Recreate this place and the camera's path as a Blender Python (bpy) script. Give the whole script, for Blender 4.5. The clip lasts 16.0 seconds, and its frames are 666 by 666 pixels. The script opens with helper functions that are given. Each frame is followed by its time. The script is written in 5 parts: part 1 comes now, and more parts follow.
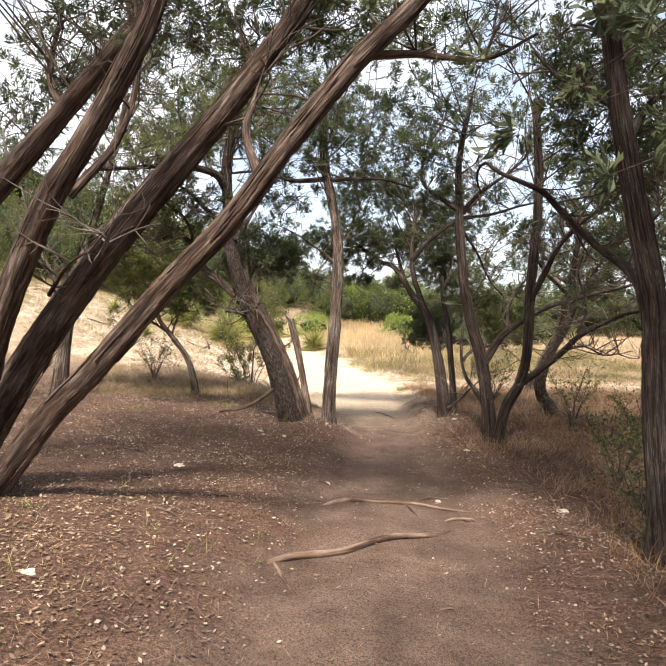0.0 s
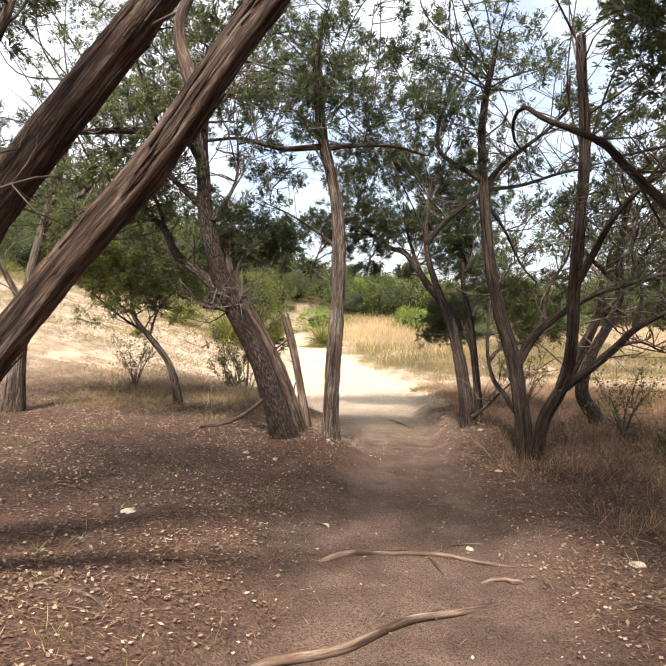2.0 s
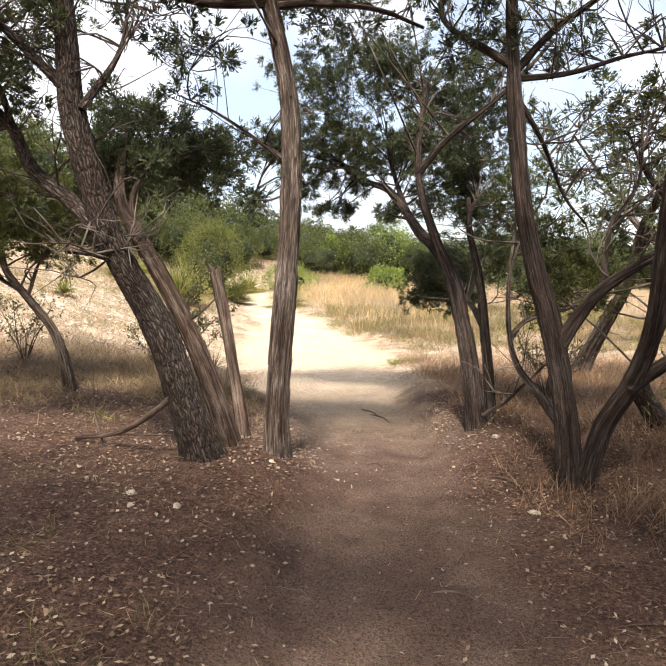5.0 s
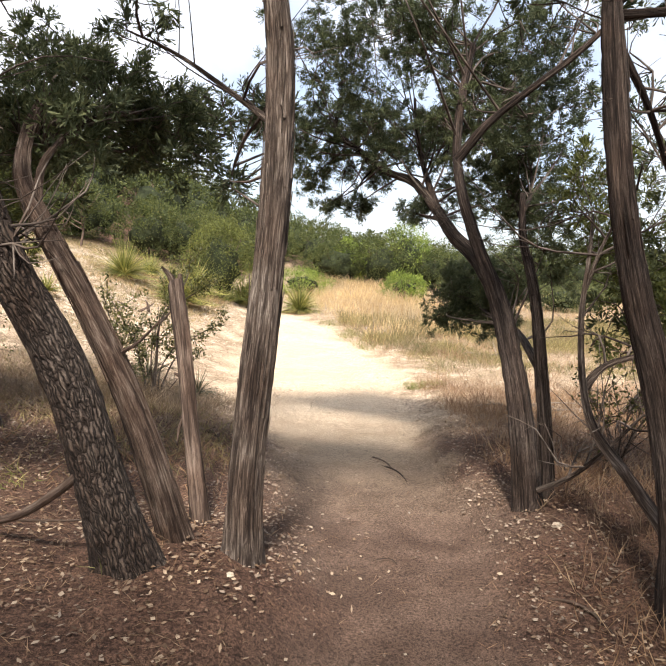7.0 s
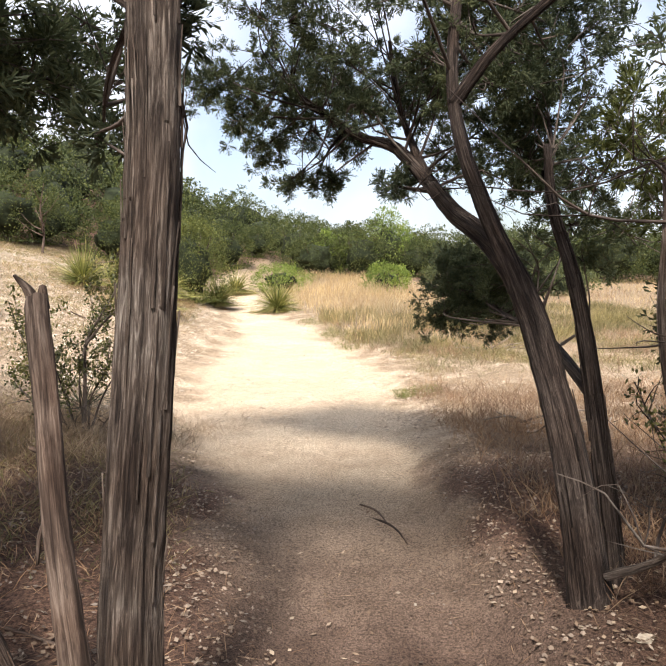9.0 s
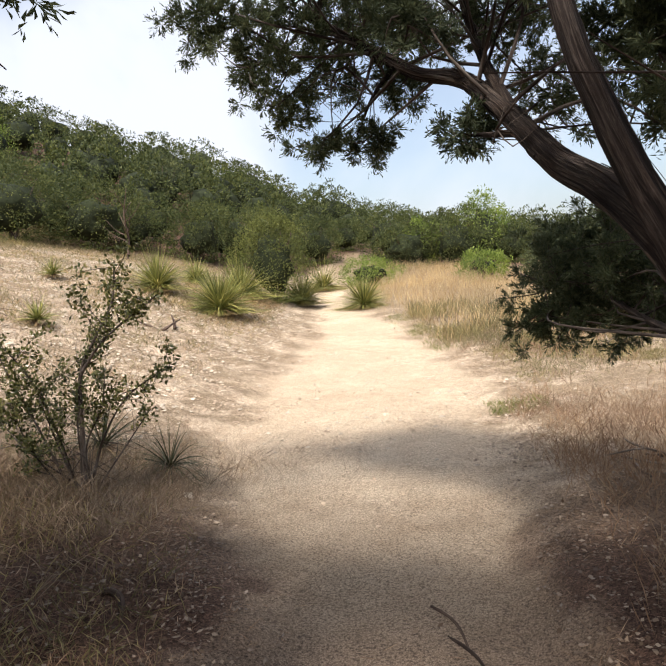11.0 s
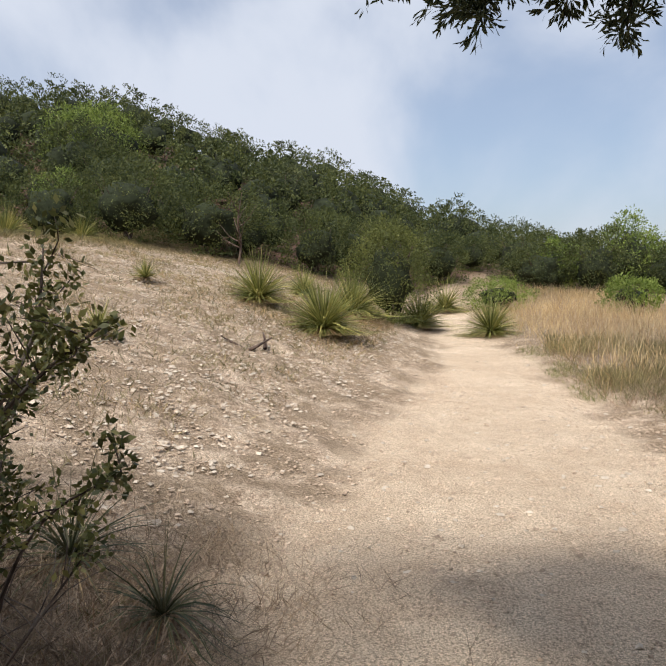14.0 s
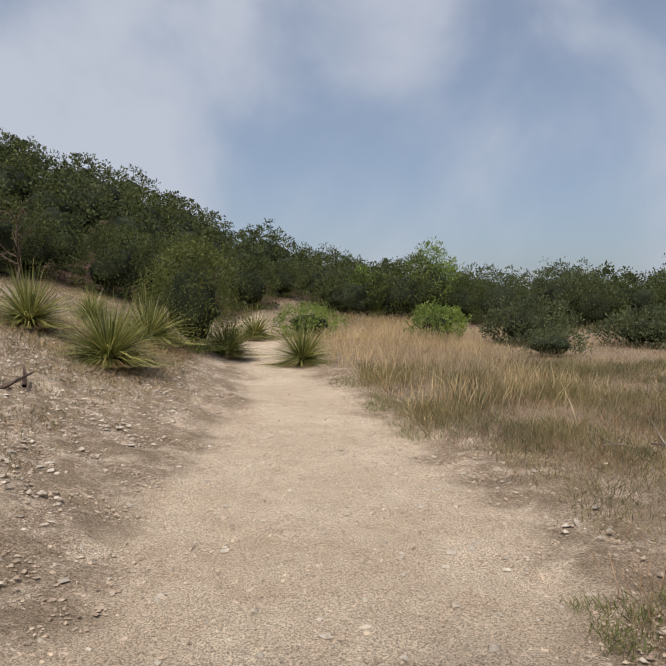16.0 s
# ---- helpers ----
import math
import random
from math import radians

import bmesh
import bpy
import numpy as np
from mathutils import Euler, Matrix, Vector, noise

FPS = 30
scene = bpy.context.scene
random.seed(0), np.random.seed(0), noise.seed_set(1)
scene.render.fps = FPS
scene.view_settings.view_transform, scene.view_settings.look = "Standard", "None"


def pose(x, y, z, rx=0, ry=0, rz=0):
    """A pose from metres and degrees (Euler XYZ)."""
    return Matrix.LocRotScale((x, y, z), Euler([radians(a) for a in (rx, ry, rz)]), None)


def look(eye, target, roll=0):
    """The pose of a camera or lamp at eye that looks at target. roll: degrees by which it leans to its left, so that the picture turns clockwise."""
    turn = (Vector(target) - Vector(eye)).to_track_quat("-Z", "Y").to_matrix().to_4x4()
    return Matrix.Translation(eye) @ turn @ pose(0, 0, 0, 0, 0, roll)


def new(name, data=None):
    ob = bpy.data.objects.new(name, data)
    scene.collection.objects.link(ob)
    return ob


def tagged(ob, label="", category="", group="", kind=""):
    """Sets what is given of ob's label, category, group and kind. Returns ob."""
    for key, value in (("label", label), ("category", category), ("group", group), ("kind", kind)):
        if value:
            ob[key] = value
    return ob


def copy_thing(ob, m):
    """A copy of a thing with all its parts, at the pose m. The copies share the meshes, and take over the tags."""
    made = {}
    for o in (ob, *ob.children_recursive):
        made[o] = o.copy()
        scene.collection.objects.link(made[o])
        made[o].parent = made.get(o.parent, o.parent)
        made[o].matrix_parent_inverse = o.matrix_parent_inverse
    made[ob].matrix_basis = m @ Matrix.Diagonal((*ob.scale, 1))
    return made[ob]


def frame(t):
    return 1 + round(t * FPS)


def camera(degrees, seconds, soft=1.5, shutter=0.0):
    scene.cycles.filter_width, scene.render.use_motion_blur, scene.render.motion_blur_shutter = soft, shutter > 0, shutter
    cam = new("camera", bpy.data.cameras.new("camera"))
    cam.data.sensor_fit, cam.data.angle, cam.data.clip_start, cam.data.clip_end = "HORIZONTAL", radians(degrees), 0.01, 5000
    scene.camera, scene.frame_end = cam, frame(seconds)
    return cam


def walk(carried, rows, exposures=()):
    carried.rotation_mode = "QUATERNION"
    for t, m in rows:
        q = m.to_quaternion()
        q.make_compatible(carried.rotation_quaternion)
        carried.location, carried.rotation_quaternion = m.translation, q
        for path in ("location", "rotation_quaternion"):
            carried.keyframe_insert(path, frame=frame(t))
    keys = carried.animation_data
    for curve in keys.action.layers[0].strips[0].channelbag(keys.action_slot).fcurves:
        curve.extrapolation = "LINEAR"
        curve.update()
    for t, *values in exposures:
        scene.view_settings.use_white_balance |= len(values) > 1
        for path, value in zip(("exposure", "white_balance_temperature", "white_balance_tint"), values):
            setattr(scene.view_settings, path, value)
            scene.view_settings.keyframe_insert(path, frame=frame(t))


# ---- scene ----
cam = camera(51.6, 16.0)
PATH = [
    (0, (0.048, 0.012, 1.473), (0.036, 2.012, 1.438), 0.5),
    (0.5, (0.048, 0.336, 1.435), (-0.043, 2.332, 1.339), 0.8),
    (1, (0.024, 0.746, 1.459), (0.007, 2.745, 1.397), -1.2),
    (1.5, (0.062, 1.078, 1.45), (0.098, 3.073, 1.327), -2.4),
    (2, (0.14, 1.433, 1.482), (0.096, 3.432, 1.431), -0.5),
    (2.5, (0.165, 1.847, 1.476), (0.236, 3.844, 1.405), -1.0),
    (3, (0.171, 2.209, 1.472), (0.26, 4.204, 1.361), -0.8),
    (3.5, (0.215, 2.635, 1.482), (0.144, 4.631, 1.374), -1.5),
    (4, (0.216, 3.012, 1.426), (0.161, 5.005, 1.276), -0.3),
    (4.2, (0.217, 3.203, 1.442), (0.266, 5.195, 1.274), -0.2),
    (6.3, (0.356, 4.917, 1.436), (0.359, 6.91, 1.265), 0.5),
    (6.5, (0.37, 5.078, 1.429), (0.365, 7.069, 1.237), 0.2),
    (7, (0.336, 5.435, 1.515), (0.331, 7.428, 1.354), 2.1),
    (7.5, (0.274, 5.783, 1.536), (0.526, 7.764, 1.414), -0.4),
    (8, (0.307, 6.125, 1.54), (0.521, 8.109, 1.394), -0.1),
    (10.5, (0.678, 7.915, 1.526), (0.506, 9.899, 1.339), -3.3),
    (11, (0.723, 8.27, 1.543), (0.473, 10.245, 1.354), -4.1),
    (11.2, (0.735, 8.37, 1.561), (0.301, 10.319, 1.457), -2.8),
    (11.5, (0.727, 8.56, 1.568), (0.177, 10.477, 1.423), -0.5),
    (12, (0.649, 9.034, 1.522), (-0.04, 10.901, 1.326), -0.8),
    (12.5, (0.585, 9.424, 1.53), (-0.101, 11.297, 1.378), -2.5),
    (13, (0.535, 9.848, 1.514), (-0.34, 11.643, 1.409), -0.9),
    (13.5, (0.47, 10.261, 1.47), (-0.349, 12.08, 1.329), -0.8),
    (14, (0.375, 10.561, 1.541), (-0.205, 12.471, 1.414), -0.8),
    (14.5, (0.35, 10.901, 1.537), (-0.139, 12.835, 1.407), -0.1),
    (15, (0.286, 11.307, 1.498), (-0.259, 13.225, 1.346), 1.4),
    (15.5, (0.139, 11.779, 1.507), (-0.11, 13.763, 1.448), -0.4),
    (16, (0.212, 12.176, 1.492), (0.168, 14.175, 1.439), -0.1),
]
EXPOSURES = [(0.0, 1.45, 6650, 10), (4.0, 1.38, 6650, 10), (7.0, 1.34, 6600, 10), (8.0, 1.3, 6500, 10), (10.5, 0.92, 6350, 10), (11.5, 0.76, 6400, 10),
             (12.5, 0.56, 6250, 10), (13.5, 0.56, 6200, 10), (14.2, 0.32, 6150, 10), (15.2, 0.06, 6100, 10), (16.0, -0.04, 6100, 10)]
walk(cam, [(t, look(eye, target, roll)) for t, eye, target, roll in PATH], EXPOSURES)

# ---- daylight: hazy sky with broken cloud, soft sun from behind ----
SUN_EL, SUN_AZ = 55.0, 186.0            # degrees; azimuth clockwise from +y
world = bpy.data.worlds.new("sky")
scene.world = world
world.use_nodes = True
wt = world.node_tree
wt.nodes.clear()
sky = wt.nodes.new("ShaderNodeTexSky")
sky.sky_type, sky.sun_disc = "NISHITA", False
sky.sun_elevation, sky.sun_rotation = radians(SUN_EL), radians(SUN_AZ)
sky.air_density, sky.dust_density = 1.0, 2.5
bg_sky = wt.nodes.new("ShaderNodeBackground")
bg_sky.inputs["Strength"].default_value = 0.1
bg_cloud = wt.nodes.new("ShaderNodeBackground")
bg_cloud.inputs["Color"].default_value = (0.76, 0.79, 0.86, 1)
bg_cloud.inputs["Strength"].default_value = 0.72
puffs = wt.nodes.new("ShaderNodeTexNoise")
puffs.inputs["Scale"].default_value = 3.0
puffs.inputs["Detail"].default_value = 7.0
puffs.inputs["Roughness"].default_value = 0.5
puffs.inputs["Distortion"].default_value = 0.3
cover = wt.nodes.new("ShaderNodeMapRange")
cover.inputs["From Min"].default_value, cover.inputs["From Max"].default_value = 0.36, 0.66
cover.inputs["To Min"].default_value, cover.inputs["To Max"].default_value = 0.3, 1.0
cover.interpolation_type = "SMOOTHSTEP"
sky_mix = wt.nodes.new("ShaderNodeMixShader")
sky_out = wt.nodes.new("ShaderNodeOutputWorld")
wt.links.new(sky.outputs[0], bg_sky.inputs["Color"])
where = wt.nodes.new("ShaderNodeTexCoord")
apart = wt.nodes.new("ShaderNodeSeparateXYZ")
thicker = wt.nodes.new("ShaderNodeMath")            # the cloud thins out towards +x
thicker.operation = "MULTIPLY_ADD"
thicker.inputs[1].default_value = -0.14
wt.links.new(where.outputs["Generated"], apart.inputs[0])
wt.links.new(where.outputs["Generated"], puffs.inputs["Vector"])
wt.links.new(apart.outputs["X"], thicker.inputs[0])
wt.links.new(puffs.outputs["Fac"], thicker.inputs[2])
wt.links.new(thicker.outputs[0], cover.inputs["Value"])
wt.links.new(cover.outputs[0], sky_mix.inputs[0])
wt.links.new(bg_sky.outputs[0], sky_mix.inputs[1])
wt.links.new(bg_cloud.outputs[0], sky_mix.inputs[2])
wt.links.new(sky_mix.outputs[0], sky_out.inputs[0])

sun_data = bpy.data.lights.new("sun", "SUN")
sun_data.energy, sun_data.angle, sun_data.color = 3.5, radians(7.0), (1.0, 0.95, 0.88)
sun = new("sun", sun_data)
sun_from = Vector((math.sin(radians(SUN_AZ)) * math.cos(radians(SUN_EL)), math.cos(radians(SUN_AZ)) * math.cos(radians(SUN_EL)), math.sin(radians(SUN_EL))))
sun.matrix_world = look(sun_from * 60, (0, 0, 0))

# ---- materials ----


def shader(name, rough=0.9):
    """A material with a Principled node: the material, a maker of nodes, a linker and the Principled node."""
    m = bpy.data.materials.new(name)
    m.use_nodes = True
    nt = m.node_tree
    bsdf = nt.nodes["Principled BSDF"]
    bsdf.inputs["Roughness"].default_value = rough
    bsdf.inputs["Specular IOR Level"].default_value = 0.25

    def node(kind, **values):
        n = nt.nodes.new("ShaderNode" + kind)
        for key, v in values.items():
            n.inputs[key.replace("_", " ")].default_value = v
        return n

    return m, node, nt.links.new, bsdf


def ramp(node, stops):
    r = node("ValToRGB")
    els = r.color_ramp.elements
    while len(els) < len(stops):
        els.new(0.5)
    for e, (p, c) in zip(els, stops):
        e.position, e.color = p, (*c, 1)
    return r


def blend(node, link, fac, a, b, mode="MIX"):
    """Mix of two colours; fac, a and b are sockets or values."""
    n = node("MixRGB")
    n.blend_type = mode
    for s, v in zip(n.inputs, (fac, a, b)):
        if hasattr(v, "is_output"):
            link(v, s)
        elif isinstance(v, (int, float)):
            s.default_value = v
        else:
            s.default_value = (*v, 1)
    return n.outputs[0]


def bark(name, dark, mid, pale, stretch, fine, bump, plates=False):
    """Bark in long strips or short plates; it runs along the limb by the attribute barkco."""
    m, node, link, bsdf = shader(name, 0.92)
    co = node("Attribute")
    co.attribute_name = "barkco"
    mp = node("Mapping", Scale=(fine, fine, stretch))
    link(co.outputs["Vector"], mp.inputs[0])
    strips = node("TexNoise", Scale=1.0, Detail=6.0, Roughness=0.7, Distortion=1.0)
    link(mp.outputs[0], strips.inputs["Vector"])
    mp2 = node("Mapping", Scale=(fine * 0.3, fine * 0.3, stretch * 0.45))
    link(co.outputs["Vector"], mp2.inputs[0])
    broad = node("TexNoise", Scale=1.0, Detail=4.0, Roughness=0.6, Distortion=0.4)
    link(mp2.outputs[0], broad.inputs["Vector"])
    br = ramp(node, [(0.4, (0.22, 0.19, 0.18)), (0.54, (1.0, 1.0, 1.0)), (0.75, (1.35, 1.35, 1.35))])
    link(broad.outputs["Fac"], br.inputs[0])
    patches = node("TexNoise", Scale=3.2, Detail=3.0)
    link(co.outputs["Vector"], patches.inputs["Vector"])
    cr = ramp(node, [(0.32, dark), (0.5, mid), (0.72, pale)])
    link(strips.outputs["Fac"], cr.inputs[0])
    pr = ramp(node, [(0.38, (0.72, 0.62, 0.55)), (0.62, (1.1, 1.08, 1.05))])
    link(patches.outputs["Fac"], pr.inputs[0])
    toned = blend(node, link, 1.0, cr.outputs[0], pr.outputs[0], "MULTIPLY")
    link(blend(node, link, 0.85, toned, br.outputs[0], "MULTIPLY"), bsdf.inputs["Base Color"])
    height = blend(node, link, 0.6, strips.outputs["Fac"], broad.outputs["Fac"])
    if plates:
        wob = node("TexNoise", Scale=30.0, Detail=3.0)
        link(co.outputs["Vector"], wob.inputs["Vector"])
        warped = blend(node, link, 0.022, co.outputs["Vector"], wob.outputs["Color"], "ADD")
        mp3 = node("Mapping", Scale=(58.0, 58.0, 11.0))
        link(warped, mp3.inputs[0])
        cells = node("TexVoronoi", Scale=1.0)
        cells.feature = "DISTANCE_TO_EDGE"
        link(mp3.outputs[0], cells.inputs["Vector"])
        crack = ramp(node, [(0.0, (0.22, 0.2, 0.19)), (0.1, (0.62, 0.62, 0.62)), (0.34, (1.15, 1.13, 1.1))])
        link(cells.outputs["Distance"], crack.inputs[0])
        link(blend(node, link, 1.0, toned, crack.outputs[0], "MULTIPLY"), bsdf.inputs["Base Color"])
        height = blend(node, link, 0.25, crack.outputs[0], strips.outputs["Fac"])
    b = node("Bump", Strength=1.0, Distance=bump)
    link(height, b.inputs["Height"])
    link(b.outputs[0], bsdf.inputs["Normal"])
    return m


def leafy(name, low, mid, high, through_light, patch=0.5, rough=0.6):
    """Leaves: each one has its own tone, larger patches differ too, and light passes through."""
    m, node, link, bsdf = shader(name, rough)
    geo = node("NewGeometry")
    cr = ramp(node, [(0.0, low), (0.55, mid), (1.0, high)])
    link(geo.outputs["Random Per Island"], cr.inputs[0])
    big = node("TexNoise", Scale=patch, Detail=2.0)
    co = node("TexCoord")
    link(co.outputs["Object"], big.inputs["Vector"])
    pr = ramp(node, [(0.35, (0.7, 0.72, 0.7)), (0.65, (1.25, 1.2, 1.0))])
    link(big.outputs["Fac"], pr.inputs[0])
    col = blend(node, link, 1.0, cr.outputs[0], pr.outputs[0], "MULTIPLY")
    link(col, bsdf.inputs["Base Color"])
    tr = node("BsdfTranslucent")
    link(col, tr.inputs["Color"])
    mx = node("MixShader")
    mx.inputs[0].default_value = through_light
    link(bsdf.outputs[0], mx.inputs[1])
    link(tr.outputs[0], mx.inputs[2])
    for n in m.node_tree.nodes:
        if n.bl_idname == "ShaderNodeOutputMaterial":
            link(mx.outputs[0], n.inputs["Surface"])
    return m


def mineral(name, dark, pale, scale, bump=0.01):
    m, node, link, bsdf = shader(name, 0.95)
    co = node("TexCoord")
    n1 = node("TexNoise", Scale=scale, Detail=6.0, Roughness=0.65)
    link(co.outputs["Object"], n1.inputs["Vector"])
    info = node("NewGeometry")
    cr = ramp(node, [(0.3, dark), (0.7, pale)])
    link(n1.outputs["Fac"], cr.inputs[0])
    tone = ramp(node, [(0.0, (0.72, 0.7, 0.68)), (1.0, (1.1, 1.08, 1.05))])
    link(info.outputs["Random Per Island"], tone.inputs[0])
    link(blend(node, link, 1.0, cr.outputs[0], tone.outputs[0], "MULTIPLY"), bsdf.inputs["Base Color"])
    b = node("Bump", Strength=0.8, Distance=bump)
    link(n1.outputs["Fac"], b.inputs["Height"])
    link(b.outputs[0], bsdf.inputs["Normal"])
    return m


BARK_CEDAR = bark("juniper_bark", (0.028, 0.021, 0.018), (0.125, 0.097, 0.08), (0.46, 0.4, 0.35), 5.0, 95.0, 0.04)
BARK_RED = bark("red_juniper_bark", (0.03, 0.02, 0.016), (0.115, 0.08, 0.063), (0.34, 0.28, 0.235), 5.0, 85.0, 0.04)
BARK_OAK = bark("oak_bark", (0.04, 0.03, 0.025), (0.1, 0.077, 0.065), (0.2, 0.165, 0.142), 17.0, 48.0, 0.02, True)
# dark bark; on the forked juniper it also carries the backlit shade
BARK_DARK_SHADE = bark("dark_bark_with_shade", (0.014, 0.01, 0.009), (0.058, 0.043, 0.036), (0.2, 0.16, 0.135), 5.0, 130.0, 0.03)
BARK_DEAD = bark("dead_wood", (0.035, 0.025, 0.02), (0.125, 0.09, 0.072), (0.27, 0.22, 0.185), 4.0, 80.0, 0.008)
BLEACHED = bark("bleached_wood", (0.17, 0.14, 0.115), (0.33, 0.285, 0.24), (0.55, 0.5, 0.44), 4.0, 80.0, 0.006)
TWIG = bark("twig_bark", (0.05, 0.04, 0.034), (0.14, 0.115, 0.1), (0.3, 0.27, 0.24), 5.0, 60.0, 0.003)
ROOT = bark("root_bark", (0.08, 0.052, 0.038), (0.19, 0.13, 0.098), (0.33, 0.25, 0.195), 5.0, 70.0, 0.006)
CEDAR_LEAF = leafy("juniper_leaves", (0.055, 0.072, 0.042), (0.098, 0.12, 0.068), (0.17, 0.185, 0.1), 0.38, 0.9)
CEDAR_YOUNG = leafy("young_juniper_leaves", (0.07, 0.085, 0.026), (0.125, 0.14, 0.042), (0.2, 0.21, 0.07), 0.35, 0.9)
OAK_LEAF = leafy("oak_leaves", (0.065, 0.08, 0.042), (0.115, 0.132, 0.062), (0.19, 0.2, 0.09), 0.38, 0.9)
LIME_LEAF = leafy("spring_leaves", (0.12, 0.17, 0.032), (0.21, 0.275, 0.06), (0.32, 0.38, 0.11), 0.33, 0.8)
SHRUB_LEAF = leafy("shrub_leaves", (0.05, 0.06, 0.022), (0.12, 0.125, 0.042), (0.24, 0.22, 0.085), 0.2, 2.0, 0.42)
WOODS_LEAF = leafy("hill_leaves", (0.036, 0.05, 0.018), (0.075, 0.092, 0.03), (0.14, 0.15, 0.048), 0.25, 0.33)
# near black for the insides of crowns, so gaps between leaves show shade
INNER_SHADE = mineral("inner_shade", (0.014, 0.018, 0.009), (0.034, 0.042, 0.018), 2.5, 0.08)
SOTOL_LEAF = leafy("sotol_leaves", (0.07, 0.09, 0.024), (0.24, 0.25, 0.075), (0.54, 0.48, 0.19), 0.25, 1.5, 0.5)
BRUSH = leafy("dry_brush", (0.15, 0.105, 0.075), (0.3, 0.215, 0.16), (0.48, 0.37, 0.285), 0.15, 1.2)
YUCCA_LEAF = leafy("yucca_leaves", (0.04, 0.05, 0.025), (0.085, 0.085, 0.045), (0.16, 0.14, 0.08), 0.2, 1.5, 0.5)
STRAW = leafy("dry_straw", (0.36, 0.24, 0.13), (0.56, 0.41, 0.24), (0.72, 0.58, 0.38), 0.35, 0.35)
DRY_BANK = leafy("bank_dry_grass", (0.2, 0.13, 0.075), (0.36, 0.25, 0.15), (0.55, 0.42, 0.27), 0.3, 0.8)
RUST_GRASS = leafy("rusty_dry_grass", (0.175, 0.1, 0.065), (0.31, 0.19, 0.125), (0.46, 0.325, 0.225), 0.3, 0.7)
GREEN_GRASS = leafy("sparse_green_grass", (0.1, 0.12, 0.04), (0.19, 0.2, 0.07), (0.36, 0.32, 0.15), 0.3, 0.7)
WEEDS = leafy("brown_green_weeds", (0.11, 0.1, 0.048), (0.21, 0.18, 0.085), (0.4, 0.33, 0.18), 0.3, 0.6)
LITTER = leafy("fallen_leaves", (0.11, 0.07, 0.05), (0.22, 0.15, 0.112), (0.44, 0.35, 0.29), 0.1, 1.5)
LIMESTONE = mineral("limestone", (0.36, 0.29, 0.22), (0.72, 0.63, 0.51), 14.0)
VERGE = mineral("verge_pebbles", (0.16, 0.115, 0.085), (0.42, 0.33, 0.26), 9.0, 0.004)
PEBBLE = mineral("pebbles", (0.34, 0.25, 0.18), (0.66, 0.52, 0.385), 9.0, 0.004)


def ground_material():
    m, node, link, bsdf = shader("trail_earth", 0.96)
    co = node("TexCoord").outputs["Object"]

    def attr(name):
        a = node("Attribute")
        a.attribute_name = name
        return a.outputs["Fac"]

    def noisy(scale, detail=6.0, rough=0.6):
        n = node("TexNoise", Scale=scale, Detail=detail, Roughness=rough)
        link(co, n.inputs["Vector"])
        return n.outputs["Fac"]

    def two(fac, a, b, lo=0.35, hi=0.65):
        r = ramp(node, [(lo, a), (hi, b)])
        link(fac, r.inputs[0])
        return r.outputs[0]

    big, mid, fine, grit = noisy(0.7), noisy(4.5), noisy(38.0, 8.0, 0.7), noisy(150.0, 4.0, 0.7)
    # browns of the grove floor, with some of the trees' shade mixed in
    soil_and_shade = blend(node, link, 0.45, two(mid, (0.092, 0.056, 0.04), (0.182, 0.119, 0.088)), two(noisy(2.0, 3.0), (0.098, 0.061, 0.045), (0.206, 0.141, 0.109), 0.4, 0.6))
    mulch_and_shade = blend(node, link, 0.5, two(fine, (0.036, 0.02, 0.0145), (0.24, 0.14, 0.098), 0.42, 0.62), two(mid, (0.07, 0.036, 0.0255), (0.185, 0.107, 0.074)))
    chalk = blend(node, link, 0.4, two(mid, (0.57, 0.44, 0.31), (0.74, 0.605, 0.445)), two(big, (0.58, 0.435, 0.305), (0.76, 0.61, 0.455), 0.4, 0.6))
    bank = blend(node, link, 0.55, two(mid, (0.4, 0.28, 0.19), (0.74, 0.59, 0.44), 0.4, 0.56), two(fine, (0.27, 0.185, 0.12), (0.8, 0.66, 0.5), 0.42, 0.56))
    turf = blend(node, link, 0.5, two(mid, (0.23, 0.165, 0.105), (0.4, 0.295, 0.195)), two(fine, (0.15, 0.11, 0.07), (0.47, 0.36, 0.245)))
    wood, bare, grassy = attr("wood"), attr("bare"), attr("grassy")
    shade_floor = blend(node, link, bare, mulch_and_shade, soil_and_shade)
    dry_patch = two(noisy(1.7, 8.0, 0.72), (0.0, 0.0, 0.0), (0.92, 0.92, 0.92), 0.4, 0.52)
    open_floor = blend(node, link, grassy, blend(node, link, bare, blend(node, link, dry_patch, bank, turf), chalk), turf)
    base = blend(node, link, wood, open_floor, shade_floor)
    coarse = noisy(70.0, 3.0, 0.75)
    speck = blend(node, link, 1.0, two(grit, (0.58, 0.56, 0.54), (1.2, 1.19, 1.17), 0.43, 0.57), two(coarse, (0.5, 0.48, 0.46), (1.17, 1.16, 1.14), 0.39, 0.53), "MULTIPLY")
    link(blend(node, link, 1.0, base, speck, "MULTIPLY"), bsdf.inputs["Base Color"])
    height = blend(node, link, 0.4, fine, grit)
    b = node("Bump", Strength=0.9, Distance=0.03)
    link(height, b.inputs["Height"])
    link(b.outputs[0], bsdf.inputs["Normal"])
    return m


